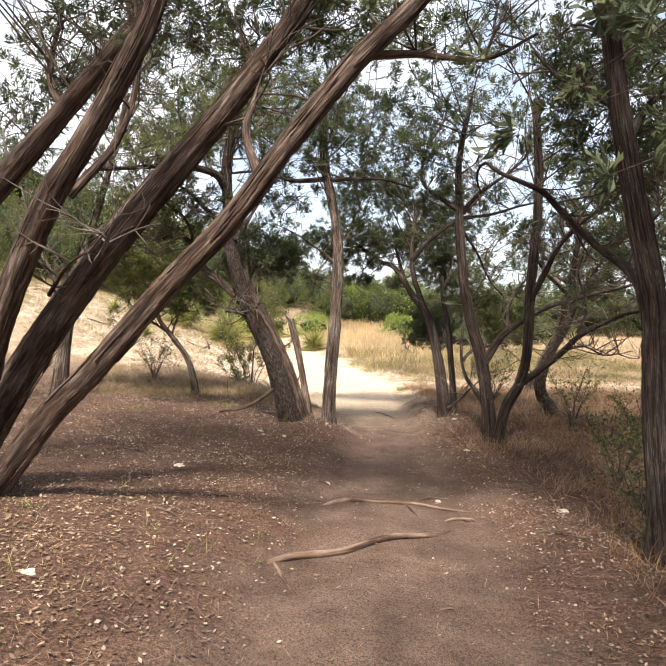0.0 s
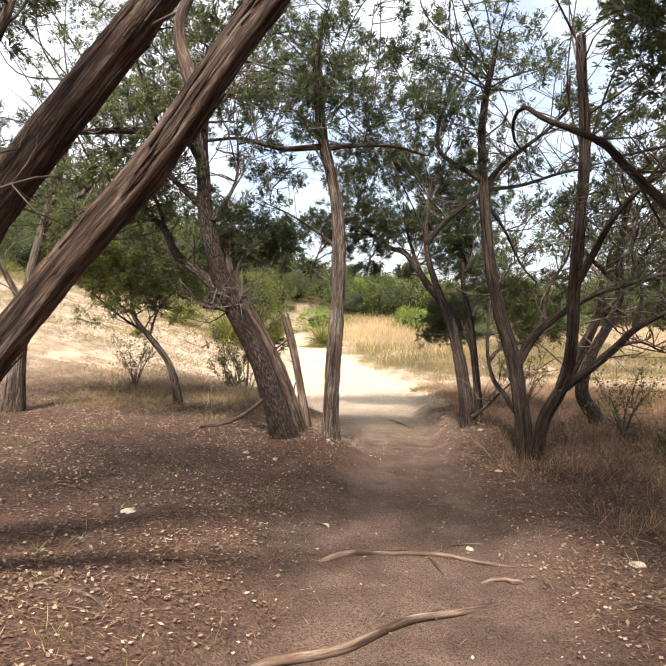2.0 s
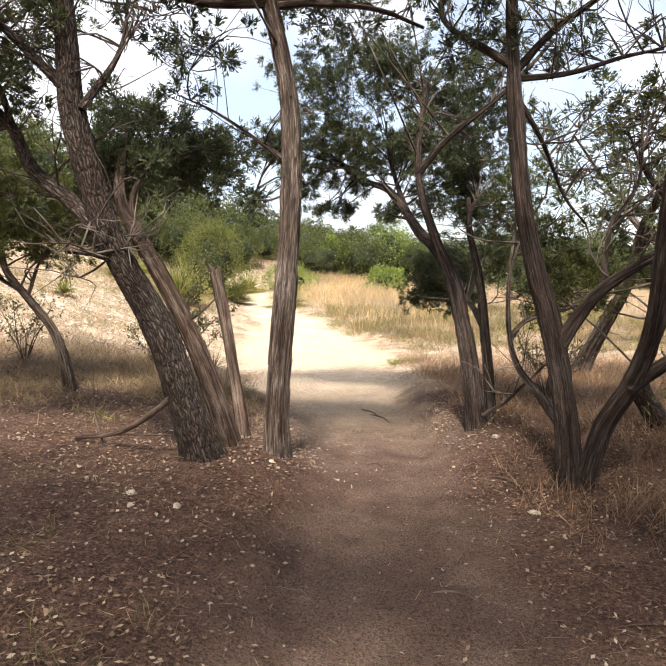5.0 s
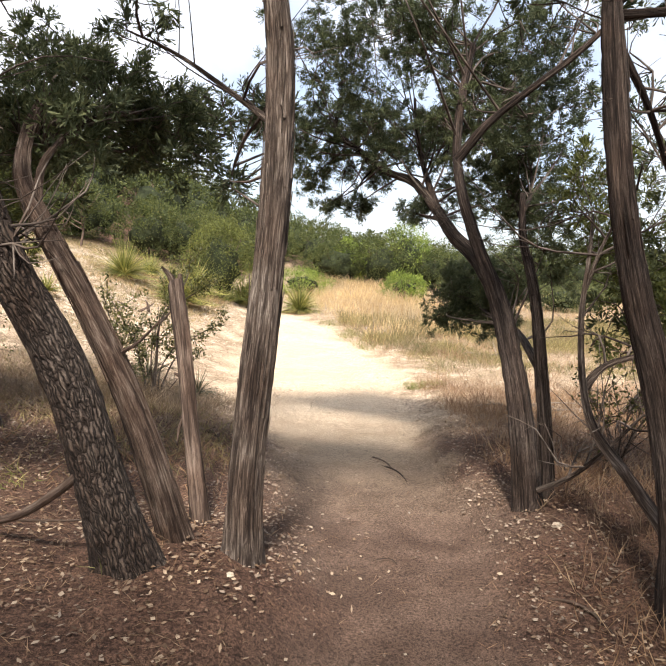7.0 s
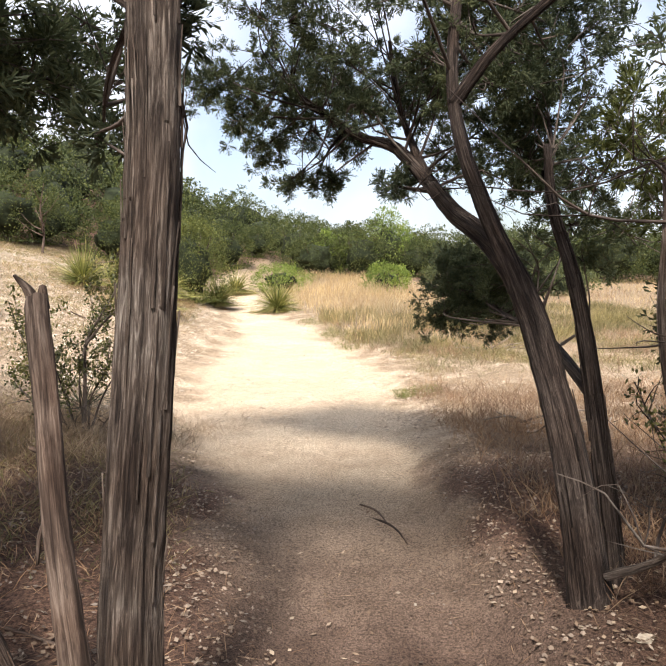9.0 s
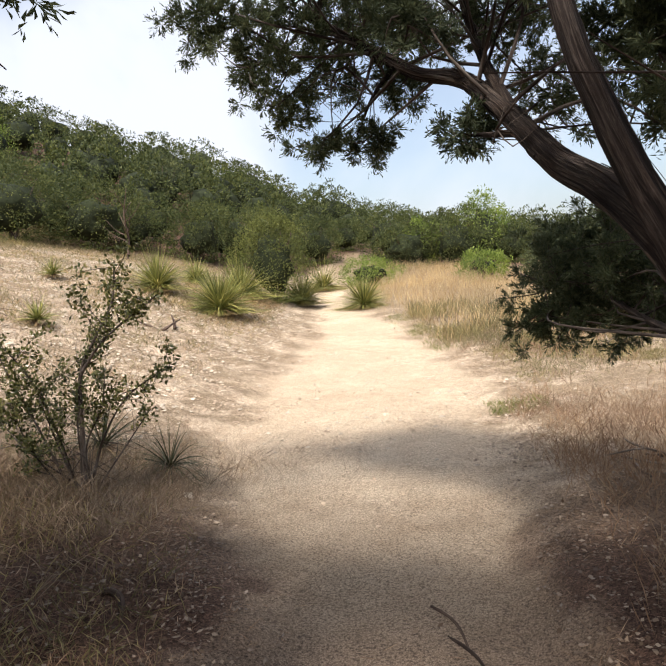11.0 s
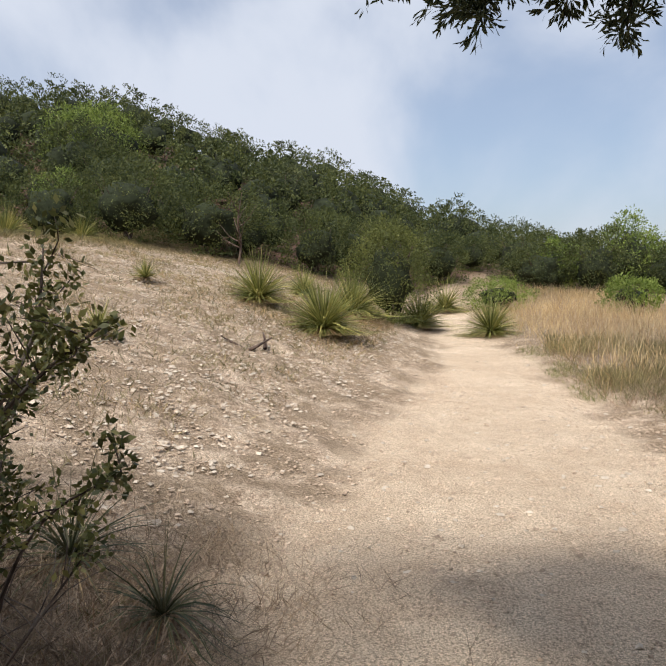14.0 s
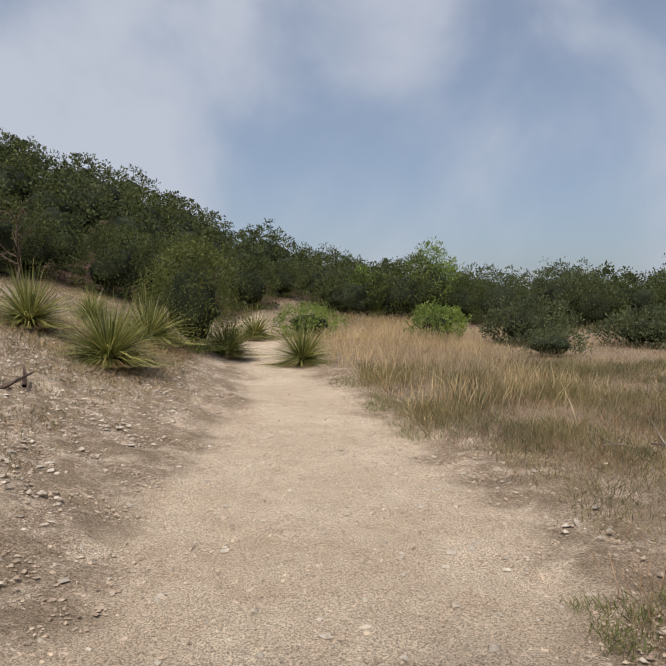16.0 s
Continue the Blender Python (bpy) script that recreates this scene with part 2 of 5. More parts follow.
# ---- the lie of the land ----
PATH_Y = [-6, 0, 5, 8.5, 11, 14, 18, 24.5, 31, 36, 45, 60]
PATH_X = [0.0, 0.1, 0.45, 0.75, 0.6, 0.1, 0, -0.65, -2.1, -2.9, -4.6, -9]
PATH_HALF = [0.85, 0.85, 0.85, 0.58, 0.7, 1.25, 1.45, 0.9, 0.5, 0.7, 0.6, 0.6]
HILL_AZ = [-180, -60, -14, -8, -4, 0, 5, 11, 16, 20, 24, 28, 33, 40, 45, 80, 180]
HILL_UP = [0, 0, 0, 1.0, 1.3, 2.1, 3.9, 5.4, 6.7, 7.0, 7.2, 9.6, 10.8, 10.9, 10.8, 7, 0]
EDGE_AZ = [-180, -120, -60, -40, -23, -7, 0, 4, 8, 15, 24, 35, 45, 60, 90, 120, 180]
EDGE_D = [34, 34, 36, 37, 37, 35, 35, 41, 33, 28, 27, 25, 25.5, 21, 14, 14, 30]


def smooth(a, b, v):
    t = np.clip((v - a) / (b - a), 0, 1)
    return t * t * (3 - 2 * t)


def land(x, y):
    """Height of the ground, and its masks: trodden, under the trees, grown with grass. x, y: arrays."""
    x, y = np.asarray(x, float), np.asarray(y, float)
    px, half = np.interp(y, PATH_Y, PATH_X), np.interp(y, PATH_Y, PATH_HALF)
    left, right, clear = px - half - x, x - px - half, smooth(10.5, 15, y)
    z = np.interp(y, [4, 6, 9, 11, 15, 20, 23], [-0.06, -0.06, -0.035, -0.03, -0.085, -0.1, -0.06]) + 0.035 * np.clip(y - 22, 0, 30)
    lc = np.clip(left, 0, 11)
    z = z + (1 - clear) * (0.31 * (1 - np.exp(-np.clip(left + 0.22, 0, 11) / 0.6)) + 0.045 * lc) + clear * np.interp(lc, [0, 0.6, 1, 2.3, 3.5, 4.5, 6.5, 11], [0, 0.15, 0.27, 0.7, 1.1, 1.4, 1.95, 3.0])
    z = z + 0.13 * np.exp(-((x + 0.15) ** 2 / 0.16 + (y - 8.4) ** 2 / 0.5)) - 0.07 * (1 - clear) * smooth(-0.3, 0.5, x - px) * (1 - smooth(6.5, 9, y))
    rc = np.clip(right, 0, 30)
    z = z + (1 - clear) * np.interp(y, [6.5, 8.2, 9.3, 10.5], [0.02, 0.05, 0.27, 0.25]) * (1 - np.exp(-np.clip(right + 0.15, 0, 30) / 0.2)) + clear * 0.05 * smooth(0, 0.5, rc) - 0.006 * np.clip(rc - 3, 0, 30)
    far, az = np.hypot(x, y - 11), np.degrees(np.arctan2(-x, y - 11))
    z = z + np.interp(az, HILL_AZ, HILL_UP) * smooth(24, 64, far) * (1 - 0.6 * smooth(70, 160, far))
    wob = 0.22 * np.sin(1.7 * y + 0.6 * x) + 0.16 * np.sin(3.9 * y - 1.3 * x + 1) + 0.1 * np.sin(8.3 * y + 2.1 * x)
    z = z + 0.012 * np.sin(2.3 * x + 1.1 * y) * np.sin(1.9 * y - 0.8 * x) + 0.008 * np.sin(7.1 * x + 3.0 * y) * np.sin(5.3 * y - 4.4 * x)
    side = np.maximum(left, right) + wob * 0.6
    bare = 1 - smooth(-0.25, 0.3, side)
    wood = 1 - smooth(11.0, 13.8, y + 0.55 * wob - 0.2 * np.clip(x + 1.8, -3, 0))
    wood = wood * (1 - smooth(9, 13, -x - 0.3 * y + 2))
    # woods floor darkened so that gaps between the crowns read as shade
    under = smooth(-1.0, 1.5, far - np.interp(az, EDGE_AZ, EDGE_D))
    # trail stays brown out to the shade's edge: earth and shade in one colour
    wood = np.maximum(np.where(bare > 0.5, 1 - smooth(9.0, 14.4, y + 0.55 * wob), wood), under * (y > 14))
    bare = bare * (1 - under * (y > 14))
    grassy = smooth(0.2, 1.2, right + wob * 1.2) * (0.35 + 0.65 * smooth(20, 23, y + 0.2 * x))
    return z, bare, wood, grassy


def up(x, y):
    return float(land(x, y)[0])


def spaced(fine, far, step, growth):
    """Coordinates from 0 outwards: even steps as far as fine, then growing ones."""
    v, s = [0.0], step
    while v[-1] < far:
        if v[-1] > fine:
            s *= growth
        v.append(v[-1] + s)
    return v


def sheet(name, xs, ys, material):
    gx, gy = np.meshgrid(xs, ys)
    z, bare, wood, grassy = land(gx.ravel(), gy.ravel())
    nx, ny = len(xs), len(ys)
    rough = np.where(np.hypot(gx.ravel(), gy.ravel() - 12) < 34, 1.0, 0.0) * (0.35 + 0.65 * (1 - bare))
    lumps = np.array([noise.noise((u * 2.2, v * 2.2, 0)) + 0.6 * noise.noise((u * 6.5, v * 6.5, 3)) if k > 0 else 0.0 for u, v, k in zip(gx.ravel(), gy.ravel(), rough)])
    co = np.column_stack([gx.ravel(), gy.ravel(), z + (0.02 + 0.035 * (1 - bare) * (1 - wood)) * lumps * rough])
    i = (np.arange(ny - 1)[:, None] * nx + np.arange(nx - 1)[None]).ravel()
    me = quads(name, co, np.column_stack([i, i + 1, i + nx + 1, i + nx]), material, True)
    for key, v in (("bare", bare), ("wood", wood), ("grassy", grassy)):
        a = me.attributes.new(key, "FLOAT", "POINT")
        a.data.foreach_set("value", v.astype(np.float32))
    return me


def quads(name, co, idx, material, soft=False):
    """A mesh from arrays of corners and of faces that all have the same number of corners."""
    me = bpy.data.meshes.new(name)
    n, k = idx.shape
    me.vertices.add(len(co))
    me.vertices.foreach_set("co", np.ascontiguousarray(co, dtype=np.float32).ravel())
    me.loops.add(n * k)
    me.loops.foreach_set("vertex_index", np.ascontiguousarray(idx, dtype=np.int32).ravel())
    me.polygons.add(n)
    me.polygons.foreach_set("loop_start", np.arange(n, dtype=np.int32) * k)
    me.polygons.foreach_set("use_smooth", np.full(n, soft))
    me.materials.append(material)
    me.update(calc_edges=True)
    return me


EARTH = ground_material()
xs = spaced(5.5, 1800, 0.12, 1.13)
ys = spaced(24, 1800, 0.11, 1.1)
back = spaced(3, 1800, 0.15, 1.25)
grid_x = [-v for v in reversed(xs[1:])] + xs
grid_y = [-v for v in reversed(back[1:])] + ys
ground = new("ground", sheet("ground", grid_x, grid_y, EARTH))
tagged(ground, "pale limestone trail leaving a brown leaf-strewn grove", "ground", kind="structure")

# ---- builders for plants ----
RNG = np.random.default_rng(7)


def unit(v):
    return v / np.maximum(np.linalg.norm(v, axis=-1, keepdims=True), 1e-9)


def spline(pts, step):
    """Points along a smooth curve through pts (rows of any width)."""
    p = np.asarray(pts, float)
    if len(p) == 2:
        p = np.vstack([p[0], (p[0] + p[1]) / 2, p[1]])
    ext = np.vstack([2 * p[0] - p[1], p, 2 * p[-1] - p[-2]])
    out = []
    for a, b, c, d in zip(ext, ext[1:], ext[2:], ext[3:]):
        n = max(2, int(np.linalg.norm((c - b)[:3]) / step))
        t = np.linspace(0, 1, n, endpoint=False)[:, None]
        out.append(0.5 * (2 * b + (c - a) * t + (2 * a - 5 * b + 4 * c - d) * t ** 2 + (3 * b - a - 3 * c + d) * t ** 3))
    return np.vstack(out + [p[-1:]])


def tube(pts, sides=8, step=0.08, ridge=0.0, knobby=0.0, flare=0.0):
    """A limb through rows of x, y, z, radius: corners, faces and bark coordinates."""
    s = spline(pts, step)
    c, r = s[:, :3], np.maximum(s[:, 3], 0.0008)
    n = len(c)
    tan = unit(np.gradient(c, axis=0))
    ref = np.array([0.31, 0.94, 0.12]) if abs(tan[0] @ np.array([0.31, 0.94, 0.12])) < 0.9 else np.array([1.0, 0, 0])
    u = unit(np.cross(tan, ref))
    w = np.cross(tan, u)
    along = np.concatenate([[0], np.cumsum(np.linalg.norm(np.diff(c, axis=0), axis=1))])
    th = np.linspace(0, 2 * np.pi, sides, endpoint=False)
    ph = RNG.uniform(0, 6.28, 6)
    f = np.ones((n, sides))
    if ridge:
        tw = along[:, None]
        f += ridge * (0.5 * np.sin(3 * th + ph[0] + 1.1 * tw) + 0.45 * np.sin(7 * th + ph[1] - 0.8 * tw) + 0.35 * np.sin(12 * th + ph[2] + 0.5 * tw))
        f += RNG.normal(0, ridge * 0.22, (n, sides))
    if knobby:
        f += knobby * np.sin(5.1 * along + ph[3])[:, None] * np.sin(2 * th + ph[4])
    if flare:
        f += (flare * np.exp(-along / (2.6 * r[0])))[:, None] * (0.7 + 0.5 * np.sin(4 * th + ph[5]))
    rr = r[:, None] * f
    co = c[:, None] + rr[..., None] * (np.cos(th)[None, :, None] * u[:, None] + np.sin(th)[None, :, None] * w[:, None])
    seed = RNG.uniform(0, 50)
    bk = np.stack([np.cos(th)[None] * rr, np.sin(th)[None] * rr, np.repeat((along + seed)[:, None], sides, 1)], -1)
    i = np.arange(n - 1)[:, None] * sides + np.arange(sides)[None]
    j = np.arange(n - 1)[:, None] * sides + (np.arange(sides)[None] + 1) % sides
    faces = np.stack([i, j, j + sides, i + sides], -1).reshape(-1, 4)
    # close the end with a small cap
    tip = len(co.reshape(-1, 3))
    co2 = np.vstack([co.reshape(-1, 3), c[-1] + tan[-1] * r[-1] * 0.5])
    bk2 = np.vstack([bk.reshape(-1, 3), [[0, 0, along[-1] + seed]]])
    k = (n - 1) * sides + np.arange(sides)
    cap = np.stack([k, (n - 1) * sides + (np.arange(sides) + 1) % sides, np.full(sides, tip), np.full(sides, tip)], -1)
    return co2, faces, bk2, cap


def tubes(name, rows, material, sides=8, step=0.08, ridge=0.0, knobby=0.0, flare=0.0):
    """One mesh of limbs."""
    cos, fs, bks, caps, base = [], [], [], [], 0
    for pts in rows:
        c, f, b, k = tube(pts, sides, step, ridge, knobby, flare)
        cos.append(c)
        fs.append(f + base)
        caps.append(k[:, :3] + base)
        bks.append(b)
        base += len(c)
    co, f4, f3 = np.vstack(cos), np.vstack(fs), np.vstack(caps)
    me = bpy.data.meshes.new(name)
    me.vertices.add(len(co))
    me.vertices.foreach_set("co", co.astype(np.float32).ravel())
    me.loops.add(f4.size + f3.size)
    me.loops.foreach_set("vertex_index", np.concatenate([f4.ravel(), f3.ravel()]).astype(np.int32))
    me.polygons.add(len(f4) + len(f3))
    starts = np.concatenate([np.arange(len(f4)) * 4, f4.size + np.arange(len(f3)) * 3])
    me.polygons.foreach_set("loop_start", starts.astype(np.int32))
    me.polygons.foreach_set("use_smooth", np.full(len(starts), True))
    me.materials.append(material)
    me.update(calc_edges=True)
    a = me.attributes.new("barkco", "FLOAT_VECTOR", "POINT")
    a.data.foreach_set("vector", np.vstack(bks).astype(np.float32).ravel())
    return me


def blades(name, base, way, length, width, material, bend=None, cross=None, scale_leaf=False):
    """Leaves as pointed ovals, or as three-cornered scale shoots: one for each row of base and way."""
    n = len(base)
    way = unit(way)
    if cross is None:
        cross = RNG.normal(size=(n, 3))
    side = unit(np.cross(way, cross))
    length, width = np.broadcast_to(length, n)[:, None], np.broadcast_to(width, n)[:, None]
    if scale_leaf:
        co = np.stack([base, base + way * length * 0.7 + side * width * 0.75, base + way * length], 1).reshape(-1, 3)
        return quads(name, co, np.arange(3 * n).reshape(-1, 3), material)
    mid = base + way * length * 0.5
    if bend is not None:
        mid = mid + bend * 0.5
        tip = base + way * length + bend * 1.6
    else:
        tip = base + way * length
    co = np.stack([base, mid - side * width / 2, tip, mid + side * width / 2], 1).reshape(-1, 3)
    return quads(name, co, np.arange(4 * n).reshape(-1, 4), material)


def part(name, me, parent, label=""):
    ob = new(name, me)
    ob.parent = parent
    if label:
        ob["label"] = label
    return ob


def thing(name, label, category, group="", at=(0, 0, 0)):
    ob = new(name)
    ob.location = at
    ob.empty_display_size = 0.2
    return tagged(ob, label, category, group)


def moved(me, at):
    """Shift a mesh so that its thing can stand at its own base."""
    me.transform(Matrix.Translation(-Vector(at)))
    return me


def in_blob(n, c, r, shell=0.35):
    d = unit(RNG.normal(size=(n, 3)))
    q = RNG.uniform(shell, 1, (n, 1)) ** 0.6
    return np.asarray(c) + d * q * np.asarray(r)


def sprays(roots, ways, per, length, width, reach):
    """Feathery sprigs: short shoots set along a strand from each root, smaller towards its tip."""
    n = len(roots)
    f = RNG.uniform(0.05, 1.0, (n, per))
    span = reach * RNG.uniform(0.5, 1.15, (n, 1))
    base = (roots[:, None] + ways[:, None] * (f * span)[..., None]).reshape(-1, 3) + RNG.normal(size=(n * per, 3)) * reach * 0.05
    way = np.repeat(ways, per, 0) + RNG.normal(size=(n * per, 3)) * 0.42
    size = (1.2 - 0.5 * f).ravel()
    return base, way, RNG.uniform(0.7, 1.3, n * per) * length * size, RNG.uniform(0.7, 1.3, n * per) * width * size


def peel(pts, n, material):
    """Long loose fibres of bark along a trunk; one end curls off."""
    s = spline(pts, 0.05)
    out = []
    for _ in range(n):
        i = int(RNG.integers(0, max(1, len(s) - 6)))
        k = min(len(s) - i - 1, int(RNG.integers(4, 11)))
        seg = s[i:i + k:2] if k > 3 else s[i:i + 3]
        tan = unit(seg[-1, :3] - seg[0, :3])
        off = unit(np.cross(tan, RNG.normal(size=3)))
        w = RNG.uniform(0.003, 0.0075)
        row = []
        for j, q in enumerate(seg):
            f = j / (len(seg) - 1)
            lift = 1.03 + 0.1 * (f ** 3) * RNG.uniform(0.2, 2.0)
            row.append((*(q[:3] + off * q[3] * lift), w * (1 - 0.6 * f)))
        if len(row) > 2:
            out.append(row)
    return tubes("peeling_bark", out, material, 4, 0.09)


def tree(name, label, at, trunks, limbs, blobs, bark_mat, leaf_mat, sides=18, ridge=0.09, per=8, leaf=(0.052, 0.0115), dens=3.5, swell=1.1, strips=0, tuft=26, tuft_size=0.075, sprigs=11,
         bare=0, flare=0.75, twig_mat=None, category="tree", group=""):
    """A tree: trunks and limbs as rows of x, y, z, radius; blobs as x, y, z, rx, ry, rz, number of sprays.
    Branches grow from the nearest limb into every blob and carry the sprays; bare: dead twigs a limb."""
    at = (at[0], at[1], up(at[0], at[1]))
    ob = thing(name, label, category, group, at)
    for pts in trunks:
        x, y, z, r = pts[0]
        pts[0] = (x, y, min(z, up(x, y) - 0.1), r)
        bole = part("trunk", moved(tubes("trunk", [pts], bark_mat, sides, 0.05, ridge, 0.05, flare), at), ob)
        if strips:
            tagged(part("peeling_bark", moved(peel(pts, strips, bark_mat), at), bole, "loose fibrous bark strips"), kind="stuff")
    for pts in limbs:
        part("limb", moved(tubes("limb", [pts], bark_mat, max(8, sides - 8), 0.06, ridge * 0.9, 0.06), at), ob)
    wood = np.vstack([spline(p, 0.1)[int(0.25 * len(spline(p, 0.1))):] for p in (list(limbs) + list(trunks))])
    branches, twigs, cs, outs = [], [], [], []
    for x, y, z, rx, ry, rz, count in blobs:
        rx, ry, rz = rx * swell, ry * swell, rz * swell
        c = np.array([x, y, z])
        k = max(2, int(3 + 3 * max(rx, ry, rz)))
        ends = in_blob(k, c, np.array([rx, ry, rz]) * 0.75, 0.1)
        spots = []
        for e in ends:
            d = np.linalg.norm(wood[:, :3] - e, axis=1) + 0.6 * np.maximum(0, wood[:, 2] - z)
            near = np.argsort(d)[:12]
            o = wood[near[RNG.integers(0, len(near))]]
            mid = (o[:3] + e) / 2 + RNG.normal(size=3) * 0.12 * np.linalg.norm(e - o[:3])
            r0 = min(o[3] * 0.4, 0.012)
            row = [(*o[:3], r0), (*mid, r0 * 0.6), (*e, 0.004)]
            branches.append(row)
            spots.append(spline(row, 0.08)[3:])
        spots = np.vstack(spots)
        rad = np.array([rx, ry, rz])
        hubs = c + RNG.normal(size=(max(5, int(3.5 * count * dens / tuft)), 3)) * rad * 0.55
        for h in hubs[::2]:
            o2 = spots[np.argmin(np.linalg.norm(spots[:, :3] - h, axis=1)), :3]
            m = (o2 + h) / 2 + RNG.normal(size=3) * 0.08 * np.linalg.norm(h - o2)
            twigs.append([(*o2, 0.006), (*m, 0.0042), (*h, 0.002)])
        cs.append(np.repeat(hubs, sprigs, 0))
        outs.append(unit(np.repeat(0.7 * unit(hubs - c) + [0, 0, 0.3], sprigs, 0) + RNG.normal(size=(len(hubs) * sprigs, 3)) * 0.75))
    for pts in limbs[:]:
        s = spline(pts, 0.1)
        for _ in range(bare):
            o = s[RNG.integers(len(s) // 4, len(s))]
            d = unit(RNG.normal(size=3))
            d[2] = abs(d[2])
            ln = RNG.uniform(0.25, 0.8)
            p1 = o[:3] + d * ln * 0.4 + RNG.normal(size=3) * 0.06
            p2 = o[:3] + d * ln * 0.75 + RNG.normal(size=3) * 0.12 * ln
            p3 = p2 + (d + RNG.normal(size=3) * 0.8) * ln * 0.35
            branches.append([(*o[:3], 0.008), (*p1, 0.006), (*p2, 0.004), (*p3, 0.0015)])
            for _ in range(3):
                e = p2 + RNG.normal(size=3) * 0.22 * ln
                twigs.append([(*p1, 0.004), (*((p1 + e) / 2 + RNG.normal(size=3) * 0.05), 0.003), (*e, 0.0012)])
    tm = twig_mat or TWIG
    if branches:
        tagged(part("branchwork", moved(tubes("branchwork", branches, tm, 5, 0.12), at), ob), kind="stuff")
    if twigs:
        tagged(part("twigwork", moved(tubes("twigwork", twigs, tm, 3, 0.3), at), ob, "thin bare grey twigs"), kind="stuff")
    if cs:
        cs, outs = np.vstack(cs), np.vstack(outs)
        b, w, ln, wd = sprays(cs, outs, per, leaf[0], leaf[1], tuft_size * 1.45)
        tagged(part("foliage", moved(blades("foliage", b, w, ln, wd * 1.25, leaf_mat, scale_leaf=True), at), ob), kind="stuff")
    return ob

# ---- trees of the grove ----
def rows(pts, radii):
    """Limb rows from points and radii at its start and end."""
    n = len(pts)
    return [(*p, radii[0] + (radii[1] - radii[0]) * (i / (n - 1)) ** 0.8) for i, p in enumerate(pts)]


tree("juniper_tree", "old leaning juniper with shredding red-brown bark and several trunks", (-2.35, 4.75, 0.22),
     [rows([(-2.45, 4.7, 0.1), (-2.15, 4.5, 0.41), (-1.76, 4.35, 0.87), (-1.41, 4.2, 1.19), (-0.94, 4.05, 1.68), (-0.57, 3.95, 2.04), (-0.19, 3.9, 2.53), (0.17, 3.9, 2.96), (0.45, 3.95, 3.25), (0.8, 4.0, 3.7)], (0.088, 0.05)),
      rows([(-2.65, 4.75, 0.15), (-2.2, 4.6, 0.87), (-1.77, 4.45, 1.45), (-1.36, 4.35, 1.96), (-0.95, 4.3, 2.43), (-0.58, 4.3, 2.88), (-0.21, 4.3, 3.38), (0.05, 4.3, 3.9)], (0.13, 0.055)),
      rows([(-2.55, 4.55, 0.15), (-2.25, 4.35, 0.8), (-2.01, 4.2, 1.44), (-1.66, 4.0, 2.09), (-1.38, 3.9, 2.48), (-1.09, 3.8, 2.92), (-0.95, 3.8, 3.25), (-0.8, 3.8, 3.8)], (0.095, 0.05))],
     [rows([(-2.75, 4.8, 1.9), (-2.3, 4.8, 2.41), (-1.86, 4.8, 2.92), (-1.42, 4.8, 3.44), (-1.1, 4.8, 3.8)], (0.09, 0.06)),
      rows([(-1.55, 4.1, 2.2), (-1.3, 4.2, 2.55), (-1.2, 4.3, 3.0), (-1.25, 4.4, 3.6)], (0.03, 0.012)),
      rows([(0.17, 3.9, 2.96), (0.5, 4.1, 3.05), (0.95, 4.3, 3.1), (1.3, 4.4, 3.3)], (0.03, 0.008)),
      rows([(-0.4, 3.92, 2.28), (-0.5, 4.1, 2.6), (-0.45, 4.3, 2.95), (-0.6, 4.5, 3.3)], (0.03, 0.01)),
      rows([(-1.86, 4.8, 2.92), (-2.0, 4.9, 3.2), (-1.95, 5.0, 3.7)], (0.035, 0.012)),
      rows([(-1.75, 4.3, 1.62), (-1.5, 4.0, 1.8), (-1.25, 3.9, 1.9)], (0.014, 0.004))],
     [(-0.94, 4.6, 3.45, 0.35, 0.3, 0.25, 60), (-0.5, 5.0, 3.45, 0.32, 0.3, 0.25, 50), (-0.07, 4.6, 3.5, 0.3, 0.3, 0.2, 55), (0.4, 4.6, 3.5, 0.3, 0.3, 0.22, 50),
      (-1.48, 5.0, 3.7, 0.35, 0.3, 0.25, 50), (-2.44, 5.5, 3.2, 0.28, 0.3, 0.3, 50), (-1.86, 5.2, 3.3, 0.25, 0.26, 0.29, 40), (0.9, 4.2, 3.9, 0.6, 0.5, 0.3, 90),
      # last five blobs: unseen crown, added to shade the ground at left
      (-0.3, 4.0, 4.2, 0.8, 0.7, 0.4, 120), (-1.4, 4.2, 4.2, 0.8, 0.7, 0.4, 120), (-2.5, 3.6, 3.6, 0.6, 0.6, 0.4, 90), (-1.7, 3.0, 4.7, 0.9, 0.8, 0.3, 130), (-2.8, 3.3, 4.5, 0.8, 0.8, 0.3, 110), (-0.9, 4.8, 4.4, 0.9, 0.8, 0.35, 150), (-1.9, 5.1, 4.4, 0.9, 0.8, 0.35, 150), (0.3, 4.7, 4.6, 0.8, 0.7, 0.3, 110)],
     BARK_RED, CEDAR_LEAF, sides=26, ridge=0.13, bare=12, strips=110, dens=5.0)

